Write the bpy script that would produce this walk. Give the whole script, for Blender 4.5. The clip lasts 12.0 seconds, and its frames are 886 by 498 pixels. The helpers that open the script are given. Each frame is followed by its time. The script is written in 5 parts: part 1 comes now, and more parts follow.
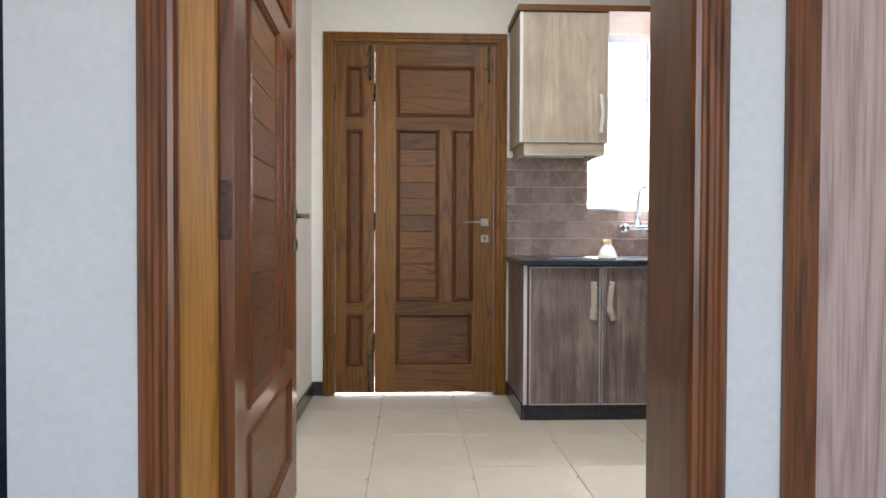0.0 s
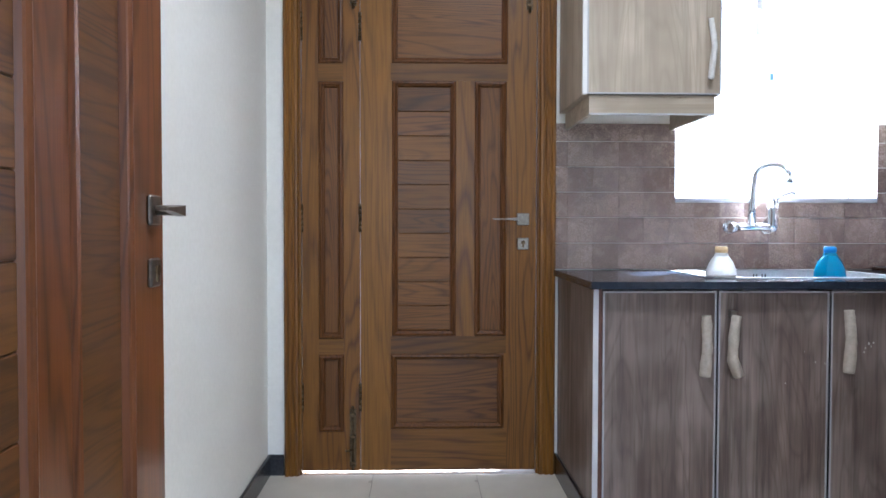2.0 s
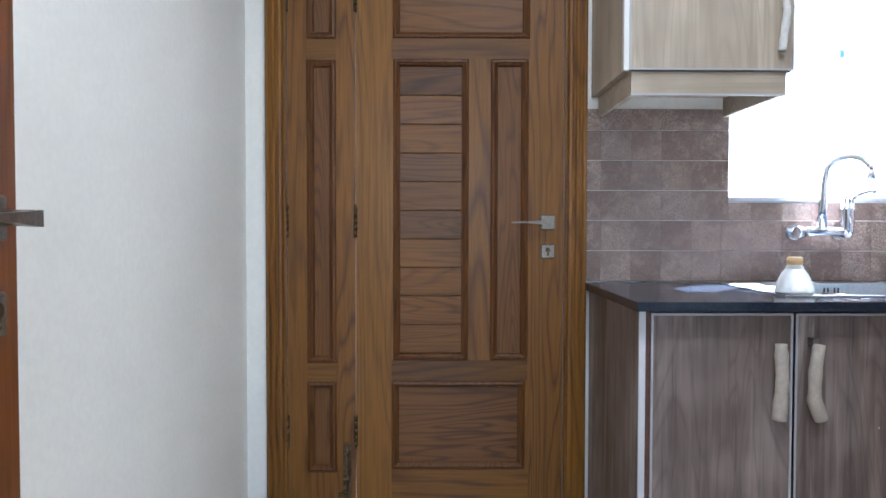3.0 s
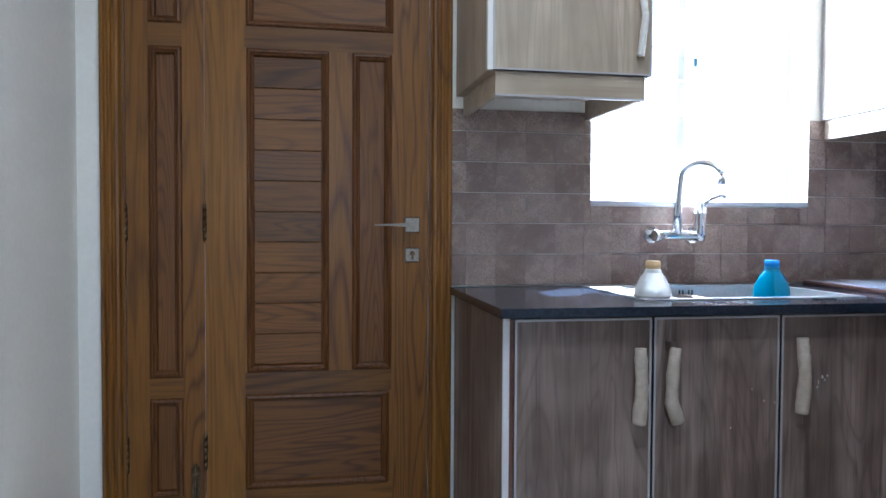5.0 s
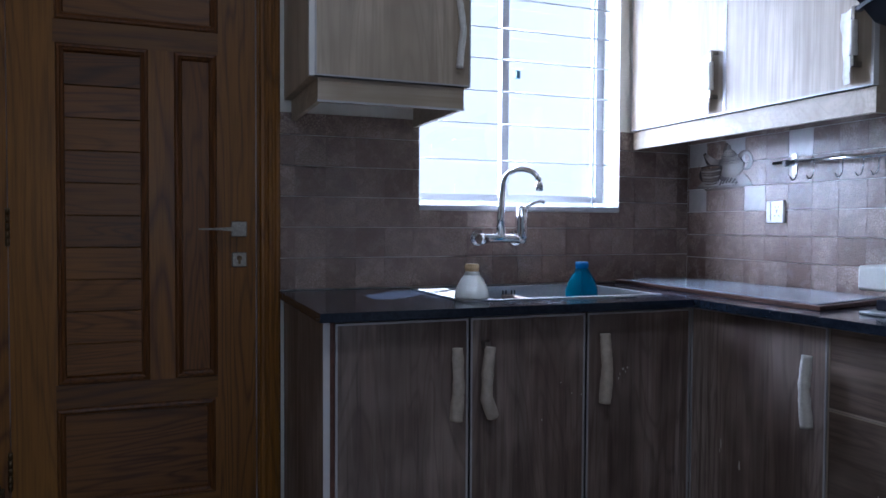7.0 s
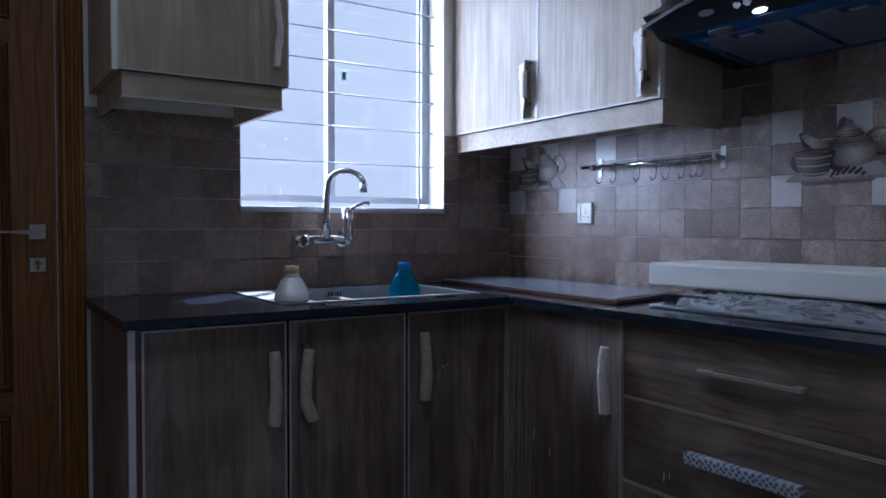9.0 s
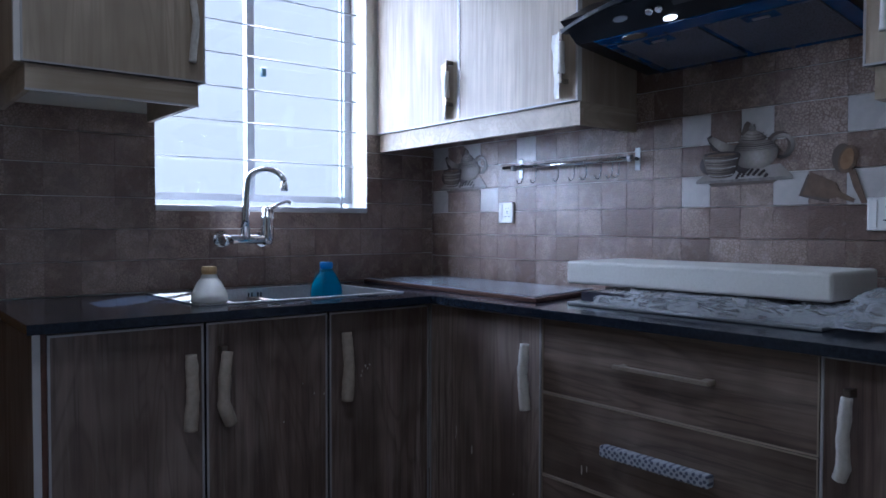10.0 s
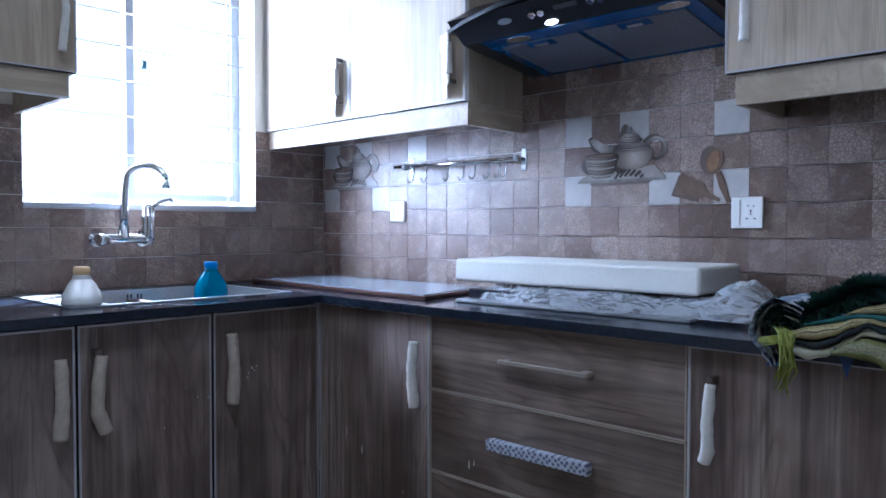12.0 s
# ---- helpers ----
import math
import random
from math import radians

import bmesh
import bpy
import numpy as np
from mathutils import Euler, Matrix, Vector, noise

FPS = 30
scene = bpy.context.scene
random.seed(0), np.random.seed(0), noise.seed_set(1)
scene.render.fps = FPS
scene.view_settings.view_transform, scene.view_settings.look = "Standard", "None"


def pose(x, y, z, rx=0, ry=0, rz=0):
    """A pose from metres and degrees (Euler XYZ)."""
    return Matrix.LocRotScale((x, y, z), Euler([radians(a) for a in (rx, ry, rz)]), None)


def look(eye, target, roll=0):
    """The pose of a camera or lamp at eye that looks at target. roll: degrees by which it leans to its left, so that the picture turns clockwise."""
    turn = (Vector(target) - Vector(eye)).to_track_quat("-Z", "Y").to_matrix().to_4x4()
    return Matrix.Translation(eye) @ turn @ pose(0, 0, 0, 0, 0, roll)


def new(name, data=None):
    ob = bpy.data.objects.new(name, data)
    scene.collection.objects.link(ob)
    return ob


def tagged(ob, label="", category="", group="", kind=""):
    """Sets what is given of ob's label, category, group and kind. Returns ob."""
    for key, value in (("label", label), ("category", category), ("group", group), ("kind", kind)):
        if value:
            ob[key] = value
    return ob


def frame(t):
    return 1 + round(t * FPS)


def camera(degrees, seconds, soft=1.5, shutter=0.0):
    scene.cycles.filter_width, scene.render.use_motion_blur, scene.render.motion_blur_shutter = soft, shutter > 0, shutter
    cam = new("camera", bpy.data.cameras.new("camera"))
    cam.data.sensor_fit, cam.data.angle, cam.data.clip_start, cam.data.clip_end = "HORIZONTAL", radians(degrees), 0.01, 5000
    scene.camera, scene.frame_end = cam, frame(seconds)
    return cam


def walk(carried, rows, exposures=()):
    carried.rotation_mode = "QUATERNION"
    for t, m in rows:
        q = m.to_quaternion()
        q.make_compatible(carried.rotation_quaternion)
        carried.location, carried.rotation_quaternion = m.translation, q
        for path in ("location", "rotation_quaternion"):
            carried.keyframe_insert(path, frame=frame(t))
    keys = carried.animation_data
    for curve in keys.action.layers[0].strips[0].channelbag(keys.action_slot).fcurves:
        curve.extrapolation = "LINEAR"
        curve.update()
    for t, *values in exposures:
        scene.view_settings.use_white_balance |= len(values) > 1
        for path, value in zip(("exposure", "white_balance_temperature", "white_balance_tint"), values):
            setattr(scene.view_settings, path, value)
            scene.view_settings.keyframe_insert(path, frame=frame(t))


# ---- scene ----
cam = camera(61.8, 12.0, 1.6)
PATH = [
    (0, (0.248, -0.108, 1.017), (0.334, 1.889, 0.974), 0.2),
    (0.5, (0.249, 0.227, 1.032), (0.34, 2.225, 0.981), 0.2),
    (1, (0.253, 0.577, 1.033), (0.332, 2.574, 0.978), 0.1),
    (1.5, (0.259, 0.991, 1.051), (0.323, 2.989, 0.995), 0.1),
    (2, (0.277, 1.394, 1.05), (0.336, 3.392, 0.992), 0.1),
    (2.5, (0.294, 1.69, 1.068), (0.318, 3.689, 1.007), 0.1),
    (2.7, (0.298, 1.783, 1.07), (0.311, 3.782, 1.009), 0.1),
    (4.5, (0.329, 1.993, 1.071), (0.588, 3.975, 1.012), 0.3),
    (5, (0.349, 1.987, 1.084), (0.712, 3.953, 1.021), 0.3),
    (5.5, (0.368, 1.98, 1.085), (0.841, 3.923, 1.025), 0.3),
    (6, (0.386, 1.971, 1.092), (0.93, 3.894, 1.028), 0.3),
    (6.5, (0.413, 1.945, 1.095), (1.035, 3.844, 1.036), 0.3),
    (7, (0.443, 1.923, 1.101), (1.167, 3.786, 1.038), 0.3),
    (9, (0.515, 1.874, 1.104), (1.601, 3.552, 1.044), 0.1),
    (9.5, (0.522, 1.868, 1.105), (1.692, 3.489, 1.043), 0.2),
    (10, (0.523, 1.865, 1.105), (1.771, 3.426, 1.043), 0.1),
    (10.5, (0.532, 1.857, 1.11), (1.858, 3.353, 1.047), 0.2),
    (11, (0.535, 1.851, 1.106), (1.906, 3.305, 1.045), 0.1),
    (11.5, (0.545, 1.843, 1.107), (1.952, 3.263, 1.044), 0.2),
    (12, (0.547, 1.842, 1.097), (1.994, 3.221, 1.038), 0.1),
]
EXPOSURES = [(0.0, 4.1, 6100, 13), (1.0, 4.15, 5600, 12), (1.5, 4.15, 5350, 12), (2.5, 4.2, 5200, 11), (4.5, 3.95, 5150, 9), (5.5, 3.35, 4950, 9), (6.0, 2.95, 4900, 11), (7.0, 2.05, 4950, 15), (9.0, 1.3, 4900, 15), (10.5, 1.93, 4900, 14), (12.0, 2.78, 4750, 13)]
walk(cam, [(t, look(eye, target, roll)) for t, eye, target, roll in PATH], EXPOSURES)

# ---- world, sun, large lights ----
w = bpy.data.worlds.new("world")
scene.world = w
w.use_nodes = True
wn = w.node_tree.nodes
sky = wn.new("ShaderNodeTexSky")
sky.sky_type, sky.sun_disc = "NISHITA", False
SUN_EL, SUN_AZ = radians(58), radians(47)
sky.sun_elevation, sky.sun_rotation = SUN_EL, SUN_AZ
w.node_tree.links.new(sky.outputs[0], wn["Background"].inputs[0])
wn["Background"].inputs[1].default_value = 0.05

sun = new("sun", bpy.data.lights.new("sun", "SUN"))
sun.data.energy, sun.data.angle, sun.data.color = 5.0, radians(0.5), (1.0, 0.95, 0.88)
sun.matrix_world = look((math.sin(SUN_AZ) * math.cos(SUN_EL) * 20, math.cos(SUN_AZ) * math.cos(SUN_EL) * 20, math.sin(SUN_EL) * 20), (0, 0, 0))


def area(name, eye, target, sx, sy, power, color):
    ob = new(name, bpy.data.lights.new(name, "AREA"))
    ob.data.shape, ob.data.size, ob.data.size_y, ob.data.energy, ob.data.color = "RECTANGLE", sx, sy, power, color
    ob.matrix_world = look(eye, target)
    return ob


sky_lamp = area("window_daylight", (1.30, 5.20, 1.85), (2.58, 4.13, 1.35), 0.9, 1.5, 10.5, (0.91, 0.95, 1.0))
sky_lamp.data.spread = radians(116)
# Fill lamp added behind the walk's start to light what faces the corridor.
area("corridor_fill", (0.6, -2.35, 1.6), (0.6, 3, 1.3), 2.4, 1.9, 3.6, (1.0, 0.95, 0.87))
# Fill lamp added under the ceiling to lift the kitchen; no fitting stands there.
area("kitchen_ceiling_fill", (0.7, 2.6, 2.86), (0.7, 2.6, 0), 0.5, 0.5, 2.1, (1.0, 0.95, 0.86))

# ---- materials ----
def mat(name, base=(0.5, 0.5, 0.5), rough=0.5, metal=0.0, **more):
    m = bpy.data.materials.new(name)
    m.use_nodes = True
    b = m.node_tree.nodes["Principled BSDF"]
    b.inputs["Base Color"].default_value = (*base, 1)
    b.inputs["Roughness"].default_value = rough
    b.inputs["Metallic"].default_value = metal
    for k, v in more.items():
        b.inputs[k.replace("_", " ")].default_value = v
    return m


def nodes(m):
    t = m.node_tree
    return t.nodes, t.links.new, t.nodes["Principled BSDF"]


def coords(m, scale, spread=0.0):
    """Object coordinates, stretched, and shifted by each object's own random number."""
    n, link, _ = nodes(m)
    tc, mp = n.new("ShaderNodeTexCoord"), n.new("ShaderNodeMapping")
    mp.inputs["Scale"].default_value = scale
    if spread:
        oi, mul, add = n.new("ShaderNodeObjectInfo"), n.new("ShaderNodeVectorMath"), n.new("ShaderNodeVectorMath")
        mul.operation, add.operation = "SCALE", "ADD"
        mul.inputs[0].default_value = (3.1 * spread, 1.7 * spread, 5.3 * spread)
        link(oi.outputs["Random"], mul.inputs["Scale"])
        link(tc.outputs["Object"], add.inputs[0])
        link(mul.outputs[0], add.inputs[1])
        link(add.outputs[0], mp.inputs[0])
    else:
        link(tc.outputs["Object"], mp.inputs[0])
    return mp.outputs[0]


def ramp(m, fac, stops):
    n, link, _ = nodes(m)
    r = n.new("ShaderNodeValToRGB")
    while len(r.color_ramp.elements) < len(stops):
        r.color_ramp.elements.new(0.5)
    for e, (p, c) in zip(r.color_ramp.elements, stops):
        e.position, e.color = p, (*c, 1)
    link(fac, r.inputs[0])
    return r.outputs[0]


def noise_tex(m, vec, scale, detail=4.0, rough=0.5, dist=0.0):
    n, link, _ = nodes(m)
    t = n.new("ShaderNodeTexNoise")
    t.inputs["Scale"].default_value, t.inputs["Detail"].default_value = scale, detail
    t.inputs["Roughness"].default_value, t.inputs["Distortion"].default_value = rough, dist
    link(vec, t.inputs["Vector"])
    return t.outputs[0]


def mixc(m, fac, a, b, mode="MIX"):
    n, link, _ = nodes(m)
    x = n.new("ShaderNodeMix")
    x.data_type, x.blend_type = "RGBA", mode
    for sock, v in ((x.inputs[0], fac), (x.inputs[6], a), (x.inputs[7], b)):
        if isinstance(v, float):
            sock.default_value = v
        elif isinstance(v, tuple):
            sock.default_value = (*v, 1)
        else:
            link(v, sock)
    return x.outputs[2]


def bump(m, height, strength, distance=0.002):
    n, link, b = nodes(m)
    x = n.new("ShaderNodeBump")
    x.inputs["Strength"].default_value, x.inputs["Distance"].default_value = strength, distance
    link(height, x.inputs["Height"])
    link(x.outputs[0], b.inputs["Normal"])


def rough_map(m, fac, lo, hi):
    n, link, b = nodes(m)
    r = n.new("ShaderNodeMapRange")
    r.inputs["To Min"].default_value, r.inputs["To Max"].default_value = lo, hi
    link(fac, r.inputs[0])
    link(r.outputs[0], b.inputs["Roughness"])


def wood(name, dark, mid, light, axis="z", rough=0.38, ring=9.0, coat=0.25):
    """Varnished hardwood: long grain, wandering rings, fine pores and slow tone changes."""
    m = mat(name, mid, rough)
    n, link, b = nodes(m)
    i = "xyz".index(axis)
    s = [1.0, 1.0, 1.0]
    s[i] = 0.09
    v = coords(m, s, 1.0)
    slow = noise_tex(m, v, 4.0, 3, 0.5, 0.4)
    rings = n.new("ShaderNodeMath")
    rings.operation = "MULTIPLY"
    link(slow, rings.inputs[0])
    rings.inputs[1].default_value = ring * 8
    saw = n.new("ShaderNodeMath")
    saw.operation = "PINGPONG"
    link(rings.outputs[0], saw.inputs[0])
    saw.inputs[1].default_value = 1.0
    fine_s = [160.0, 160.0, 160.0]
    fine_s[i] = 5.0
    fine = noise_tex(m, coords(m, fine_s, 1.0), 1.0, 3, 0.6)
    col = ramp(m, saw.outputs[0], [(0.0, mid), (0.45, mid), (1.0, tuple(0.25 * p + 0.75 * q for p, q in zip(mid, dark)))])
    tone = noise_tex(m, coords(m, [2.2, 2.2, 0.9], 2.0), 1.0, 3)
    col = mixc(m, ramp(m, tone, [(0.35, (0, 0, 0)), (0.7, (1, 1, 1))]), col, light, "MIX")
    n2 = nodes(m)[0]
    soft = n2.new("ShaderNodeMix")
    soft.data_type = "RGBA"
    soft.inputs[0].default_value = 0.45
    link(ramp(m, saw.outputs[0], [(0.0, mid), (0.5, mid), (1.0, tuple(0.28 * p + 0.72 * q for p, q in zip(mid, dark)))]), soft.inputs[6])
    link(col, soft.inputs[7])
    col = mixc(m, ramp(m, fine, [(0.3, (0.68, 0.68, 0.68)), (0.58, (1, 1, 1))]), (0.0, 0.0, 0.0), soft.outputs[2])
    oi = n.new("ShaderNodeObjectInfo")
    each = ramp(m, oi.outputs["Random"], [(0.0, (0.62, 0.6, 0.58)), (0.35, (0.8, 0.79, 0.78)), (0.6, (1, 1, 1)), (1.0, (0.9, 0.9, 0.9))])
    if axis != "z":
        col = mixc(m, 1.0, col, each, "MULTIPLY")
    link(col, b.inputs["Base Color"])
    b.inputs["Specular IOR Level"].default_value = 0.3
    b.inputs["Coat Weight"].default_value = coat
    b.inputs["Coat Roughness"].default_value = 0.22
    rough_map(m, tone, rough - 0.08, rough + 0.12)
    bump(m, fine, 0.15, 0.0006)
    return m


WOOD_Z = wood("teak_upright", (0.0566, 0.0165, 0.00261), (0.178, 0.0722, 0.00696), (0.261, 0.117, 0.0104), "z", 0.46, 5.0, 0.08)
WOOD_X = wood("teak_level", (0.0418, 0.0139, 0.00261), (0.165, 0.0635, 0.00957), (0.217, 0.0957, 0.0139), "x", 0.46, 8.0, 0.08)
WOOD_RAIL = wood("teak_rail", (0.0566, 0.0165, 0.00261), (0.174, 0.0705, 0.00783), (0.248, 0.113, 0.0113), "x", 0.46, 5.0, 0.08)
WOOD_PANEL = wood("teak_panel", (0.0348, 0.0113, 0.00261), (0.135, 0.0513, 0.0087), (0.174, 0.074, 0.0122), "z", 0.48, 12.0, 0.08)
WOOD_MOULD = wood("teak_moulding", (0.0348, 0.0113, 0.00261), (0.109, 0.0391, 0.00783), (0.148, 0.0592, 0.0104), "z", 0.4, 7.0, 0.15)
WOOD_Y = wood("mahogany_along_door", (0.0297, 0.0108, 0.00405), (0.169, 0.0648, 0.0121), (0.236, 0.105, 0.0189), "y", 0.42, 9.0, 0.05)
WOOD_P = wood("mahogany_planks", (0.0297, 0.0108, 0.00405), (0.169, 0.0648, 0.0121), (0.236, 0.105, 0.0189), "x", 0.42, 9.0, 0.05)
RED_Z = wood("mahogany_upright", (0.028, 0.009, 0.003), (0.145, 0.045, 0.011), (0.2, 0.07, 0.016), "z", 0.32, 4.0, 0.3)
for m in (WOOD_Y, WOOD_P, RED_Z):
    nodes(m)[2].inputs["Specular IOR Level"].default_value = 0.35
# Left jamb's wood, lightened and yellowed: the warm light on it is painted in.
WARMLIT_Z = wood("warm_lit_jamb", (0.24, 0.09, 0.01), (0.42, 0.19, 0.02), (0.5, 0.25, 0.03), "z", 0.5, 4.0, 0.05)


def laminate(name, dark, mid, light, axis="z", rough=0.42, veins=1.0):
    """Printed oak laminate: broad soft bands along the grain with darker streaks."""
    m = mat(name, mid, rough)
    n, link, b = nodes(m)
    i = "xyz".index(axis)
    s, f = [9.0] * 3, [70.0] * 3
    s[i], f[i] = 0.7, 2.0
    broad = noise_tex(m, coords(m, s, 1.0), 1.0, 3, 0.55, 0.6)
    fine = noise_tex(m, coords(m, f, 1.0), 1.0, 4, 0.65, 0.3)
    blot = noise_tex(m, coords(m, [5.0, 5.0, 3.0], 1.0), 1.0, 2)
    c = ramp(m, broad, [(0.34, dark), (0.5, mid), (0.66, light)])
    c = mixc(m, ramp(m, fine, [(0.36, (0.78, 0.78, 0.78)), (0.56, (0, 0, 0))]), c, dark)
    c = mixc(m, ramp(m, blot, [(0.42, (0, 0, 0)), (0.7, (0.65, 0.65, 0.65))]), c, light)
    c = mixc(m, ramp(m, noise_tex(m, coords(m, [3.5, 3.5, 2.4], 5.0), 1.0, 3, 0.6), [(0.4, (0.5, 0.5, 0.5)), (0.6, (0, 0, 0))]), c, dark)
    k = [16.0] * 3
    k[i] = 2.2
    knot = n.new("ShaderNodeMath")
    knot.operation = "PINGPONG"
    knot.inputs[1].default_value = 1.0
    kn = noise_tex(m, coords(m, k, 1.0), 0.33, 2, 0.5, 0.7)
    km = n.new("ShaderNodeMath")
    km.operation = "MULTIPLY"
    km.inputs[1].default_value = 26.0
    link(kn, km.inputs[0])
    link(km.outputs[0], knot.inputs[0])
    c = mixc(m, ramp(m, knot.outputs[0], [(0.6, (0, 0, 0)), (1.0, (0.4, 0.4, 0.4) if axis == "z" else (0.5, 0.5, 0.5))]), c, dark)
    sc = [120.0] * 3
    sc[2] = 34.0
    scuff = ramp(m, noise_tex(m, coords(m, sc, 3.0), 1.0, 1, 0.4), [(0.80, (0, 0, 0)), (0.84, (0.55, 0.55, 0.55))])
    where = ramp(m, noise_tex(m, coords(m, [5.0] * 3, 3.0), 1.0, 1), [(0.58, (0, 0, 0)), (0.68, (1, 1, 1))])
    c = mixc(m, mixc(m, 1.0, scuff, where, "MULTIPLY"), c, (0.45, 0.44, 0.42))
    vs = [52.0] * 3
    vs[i] = 1.5
    vein = noise_tex(m, coords(m, vs, 1.0), 1.0, 5, 0.7, 0.5)
    c = mixc(m, ramp(m, vein, [(0.38, (0.5 * veins,) * 3), (0.44, (0.1 * veins,) * 3), (0.5, (0, 0, 0))]), c, tuple(0.7 * q for q in dark))
    c = mixc(m, ramp(m, vein, [(0.57, (0, 0, 0)), (0.68, (0.2 * veins,) * 3)]), c, light)
    link(c, b.inputs["Base Color"])
    rough_map(m, fine, rough - 0.05, rough + 0.12)
    bump(m, fine, 0.2, 0.0004)
    return m


LAM = laminate("grey_oak_laminate", (0.087, 0.0598, 0.0486), (0.216, 0.158, 0.135), (0.387, 0.319, 0.284))
LAM_H = laminate("grey_oak_laminate_level", (0.069, 0.0483, 0.0358), (0.178, 0.128, 0.103), (0.302, 0.24, 0.2), "y")
PALE = laminate("pale_oak_laminate", (0.33, 0.27, 0.2), (0.51, 0.435, 0.34), (0.6, 0.52, 0.42), veins=0.2)
PALE_H = laminate("pale_oak_laminate_level", (0.33, 0.27, 0.195), (0.5, 0.425, 0.33), (0.58, 0.5, 0.4), "x", veins=0.3)


def speckled(name, a, b2, rough, scale=30.0, bumpy=0.0, **more):
    m = mat(name, a, rough, **more)
    n, link, b = nodes(m)
    t = noise_tex(m, coords(m, (1, 1, 1)), scale, 5, 0.6)
    big = noise_tex(m, coords(m, (1, 1, 1)), 1.7, 3)
    c = ramp(m, t, [(0.35, a), (0.65, b2)])
    c = mixc(m, ramp(m, big, [(0.4, (0, 0, 0)), (0.75, (0.35, 0.35, 0.35))]), c, tuple(0.85 * q for q in a))
    link(c, b.inputs["Base Color"])
    rough_map(m, big, rough * 0.85, min(1.0, rough * 1.2))
    if bumpy:
        bump(m, t, bumpy, 0.001)
    return m


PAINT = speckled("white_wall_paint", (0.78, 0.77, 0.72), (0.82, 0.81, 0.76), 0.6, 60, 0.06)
# Corridor white, darkened in its colour to offset the strong light there.
PAINT_DARKENED = speckled("darkened_corridor_white", (0.52, 0.53, 0.53), (0.56, 0.57, 0.57), 0.55, 60, 0.03)
CEIL = speckled("ceiling_white", (0.78, 0.78, 0.76), (0.8, 0.8, 0.78), 0.8, 40)
FLOOR_T = speckled("cream_floor_tile", (0.62, 0.57, 0.48), (0.67, 0.62, 0.53), 0.28, 9)
GROUT = speckled("floor_grout", (0.3, 0.25, 0.2), (0.34, 0.29, 0.23), 0.8, 80)
WGROUT = speckled("wall_grout", (0.09, 0.07, 0.065), (0.12, 0.095, 0.085), 0.8, 80)
SKIRT = speckled("black_stone_skirting", (0.012, 0.013, 0.017), (0.032, 0.033, 0.038), 0.25, 90)
GRANITE = speckled("black_granite", (0.01, 0.015, 0.026), (0.02, 0.028, 0.046), 0.15, 120)
STEEL = mat("brushed_steel", (0.5, 0.5, 0.5), 0.28, 1.0)
SATIN = speckled("satin_steel", (0.42, 0.44, 0.46), (0.52, 0.54, 0.56), 0.38, 160, 0.0, metal=0.85)
CHROME = mat("chrome", (0.75, 0.77, 0.8), 0.07, 1.0)
NICKEL = speckled("brushed_nickel", (0.2, 0.175, 0.15), (0.28, 0.255, 0.22), 0.34, 120, 0.0, metal=1.0)
BRASS = speckled("tarnished_brass", (0.075, 0.05, 0.03), (0.15, 0.11, 0.06), 0.42, 60, 0.0, metal=1.0)
BRONZE = speckled("bronze_lacquer", (0.03, 0.013, 0.008), (0.07, 0.03, 0.017), 0.3, 60, 0.0, metal=0.5)
ALU = mat("aluminium_edging", (0.46, 0.46, 0.48), 0.38, 0.25)
WARMEDGE = mat("beige_metal_edging", (0.44, 0.38, 0.31), 0.36, 0.3)
BARM = speckled("warm_brushed_nickel", (0.42, 0.37, 0.31), (0.52, 0.47, 0.4), 0.36, 120, 0.0, metal=0.7)
REDEDGE = speckled("red_brown_edging", (0.075, 0.03, 0.02), (0.12, 0.05, 0.035), 0.4, 60)
WHITEPL = mat("white_plastic", (0.78, 0.78, 0.76), 0.35)
DARKPL = mat("dark_slot", (0.012, 0.012, 0.012), 0.6)
FILMW = speckled("white_foam_wrap", (0.62, 0.61, 0.58), (0.74, 0.73, 0.7), 0.55, 70, 0.5)
BEIGEW = speckled("beige_foam_wrap", (0.42, 0.37, 0.31), (0.54, 0.48, 0.41), 0.6, 50, 0.4)
FOAM = speckled("white_foam_block", (0.74, 0.735, 0.69), (0.8, 0.795, 0.75), 0.6, 140, 0.25)
UPVC = mat("white_window_frame", (0.44, 0.46, 0.5), 0.35)
BLACKG = mat("black_hood_glass", (0.006, 0.006, 0.008), 0.3, Specular_IOR_Level=0.25)
BLUEF = speckled("blue_protective_film", (0.001, 0.042, 0.15), (0.002, 0.06, 0.2), 0.22, 20)
PRINTW = speckled("white_printed_tile", (0.42, 0.4, 0.395), (0.47, 0.45, 0.44), 0.26, 50)
PRINTG = speckled("grey_printed_china", (0.13, 0.115, 0.11), (0.26, 0.24, 0.23), 0.25, 60)
PRINTL = mat("light_printed_china", (0.4, 0.38, 0.37), 0.25)
PRINTD = mat("dark_printed_line", (0.045, 0.036, 0.035), 0.25)
PRINTB = speckled("brown_printed_wood", (0.1, 0.065, 0.045), (0.17, 0.12, 0.085), 0.25, 40)
GLASS = mat("window_glass", (1, 1, 1), 0.02, Transmission_Weight=1.0, IOR=1.45)
LAMPON = mat("lit_lamp", (1, 1, 1), 0.4, Emission_Color=(1.0, 0.97, 0.9, 1), Emission_Strength=1.0)

m = mat("outside_glow", (0.05, 0.05, 0.05), 1.0, Emission_Color=(0.95, 0.98, 1.0, 1), Emission_Strength=0.26)
OUTSIDE = m


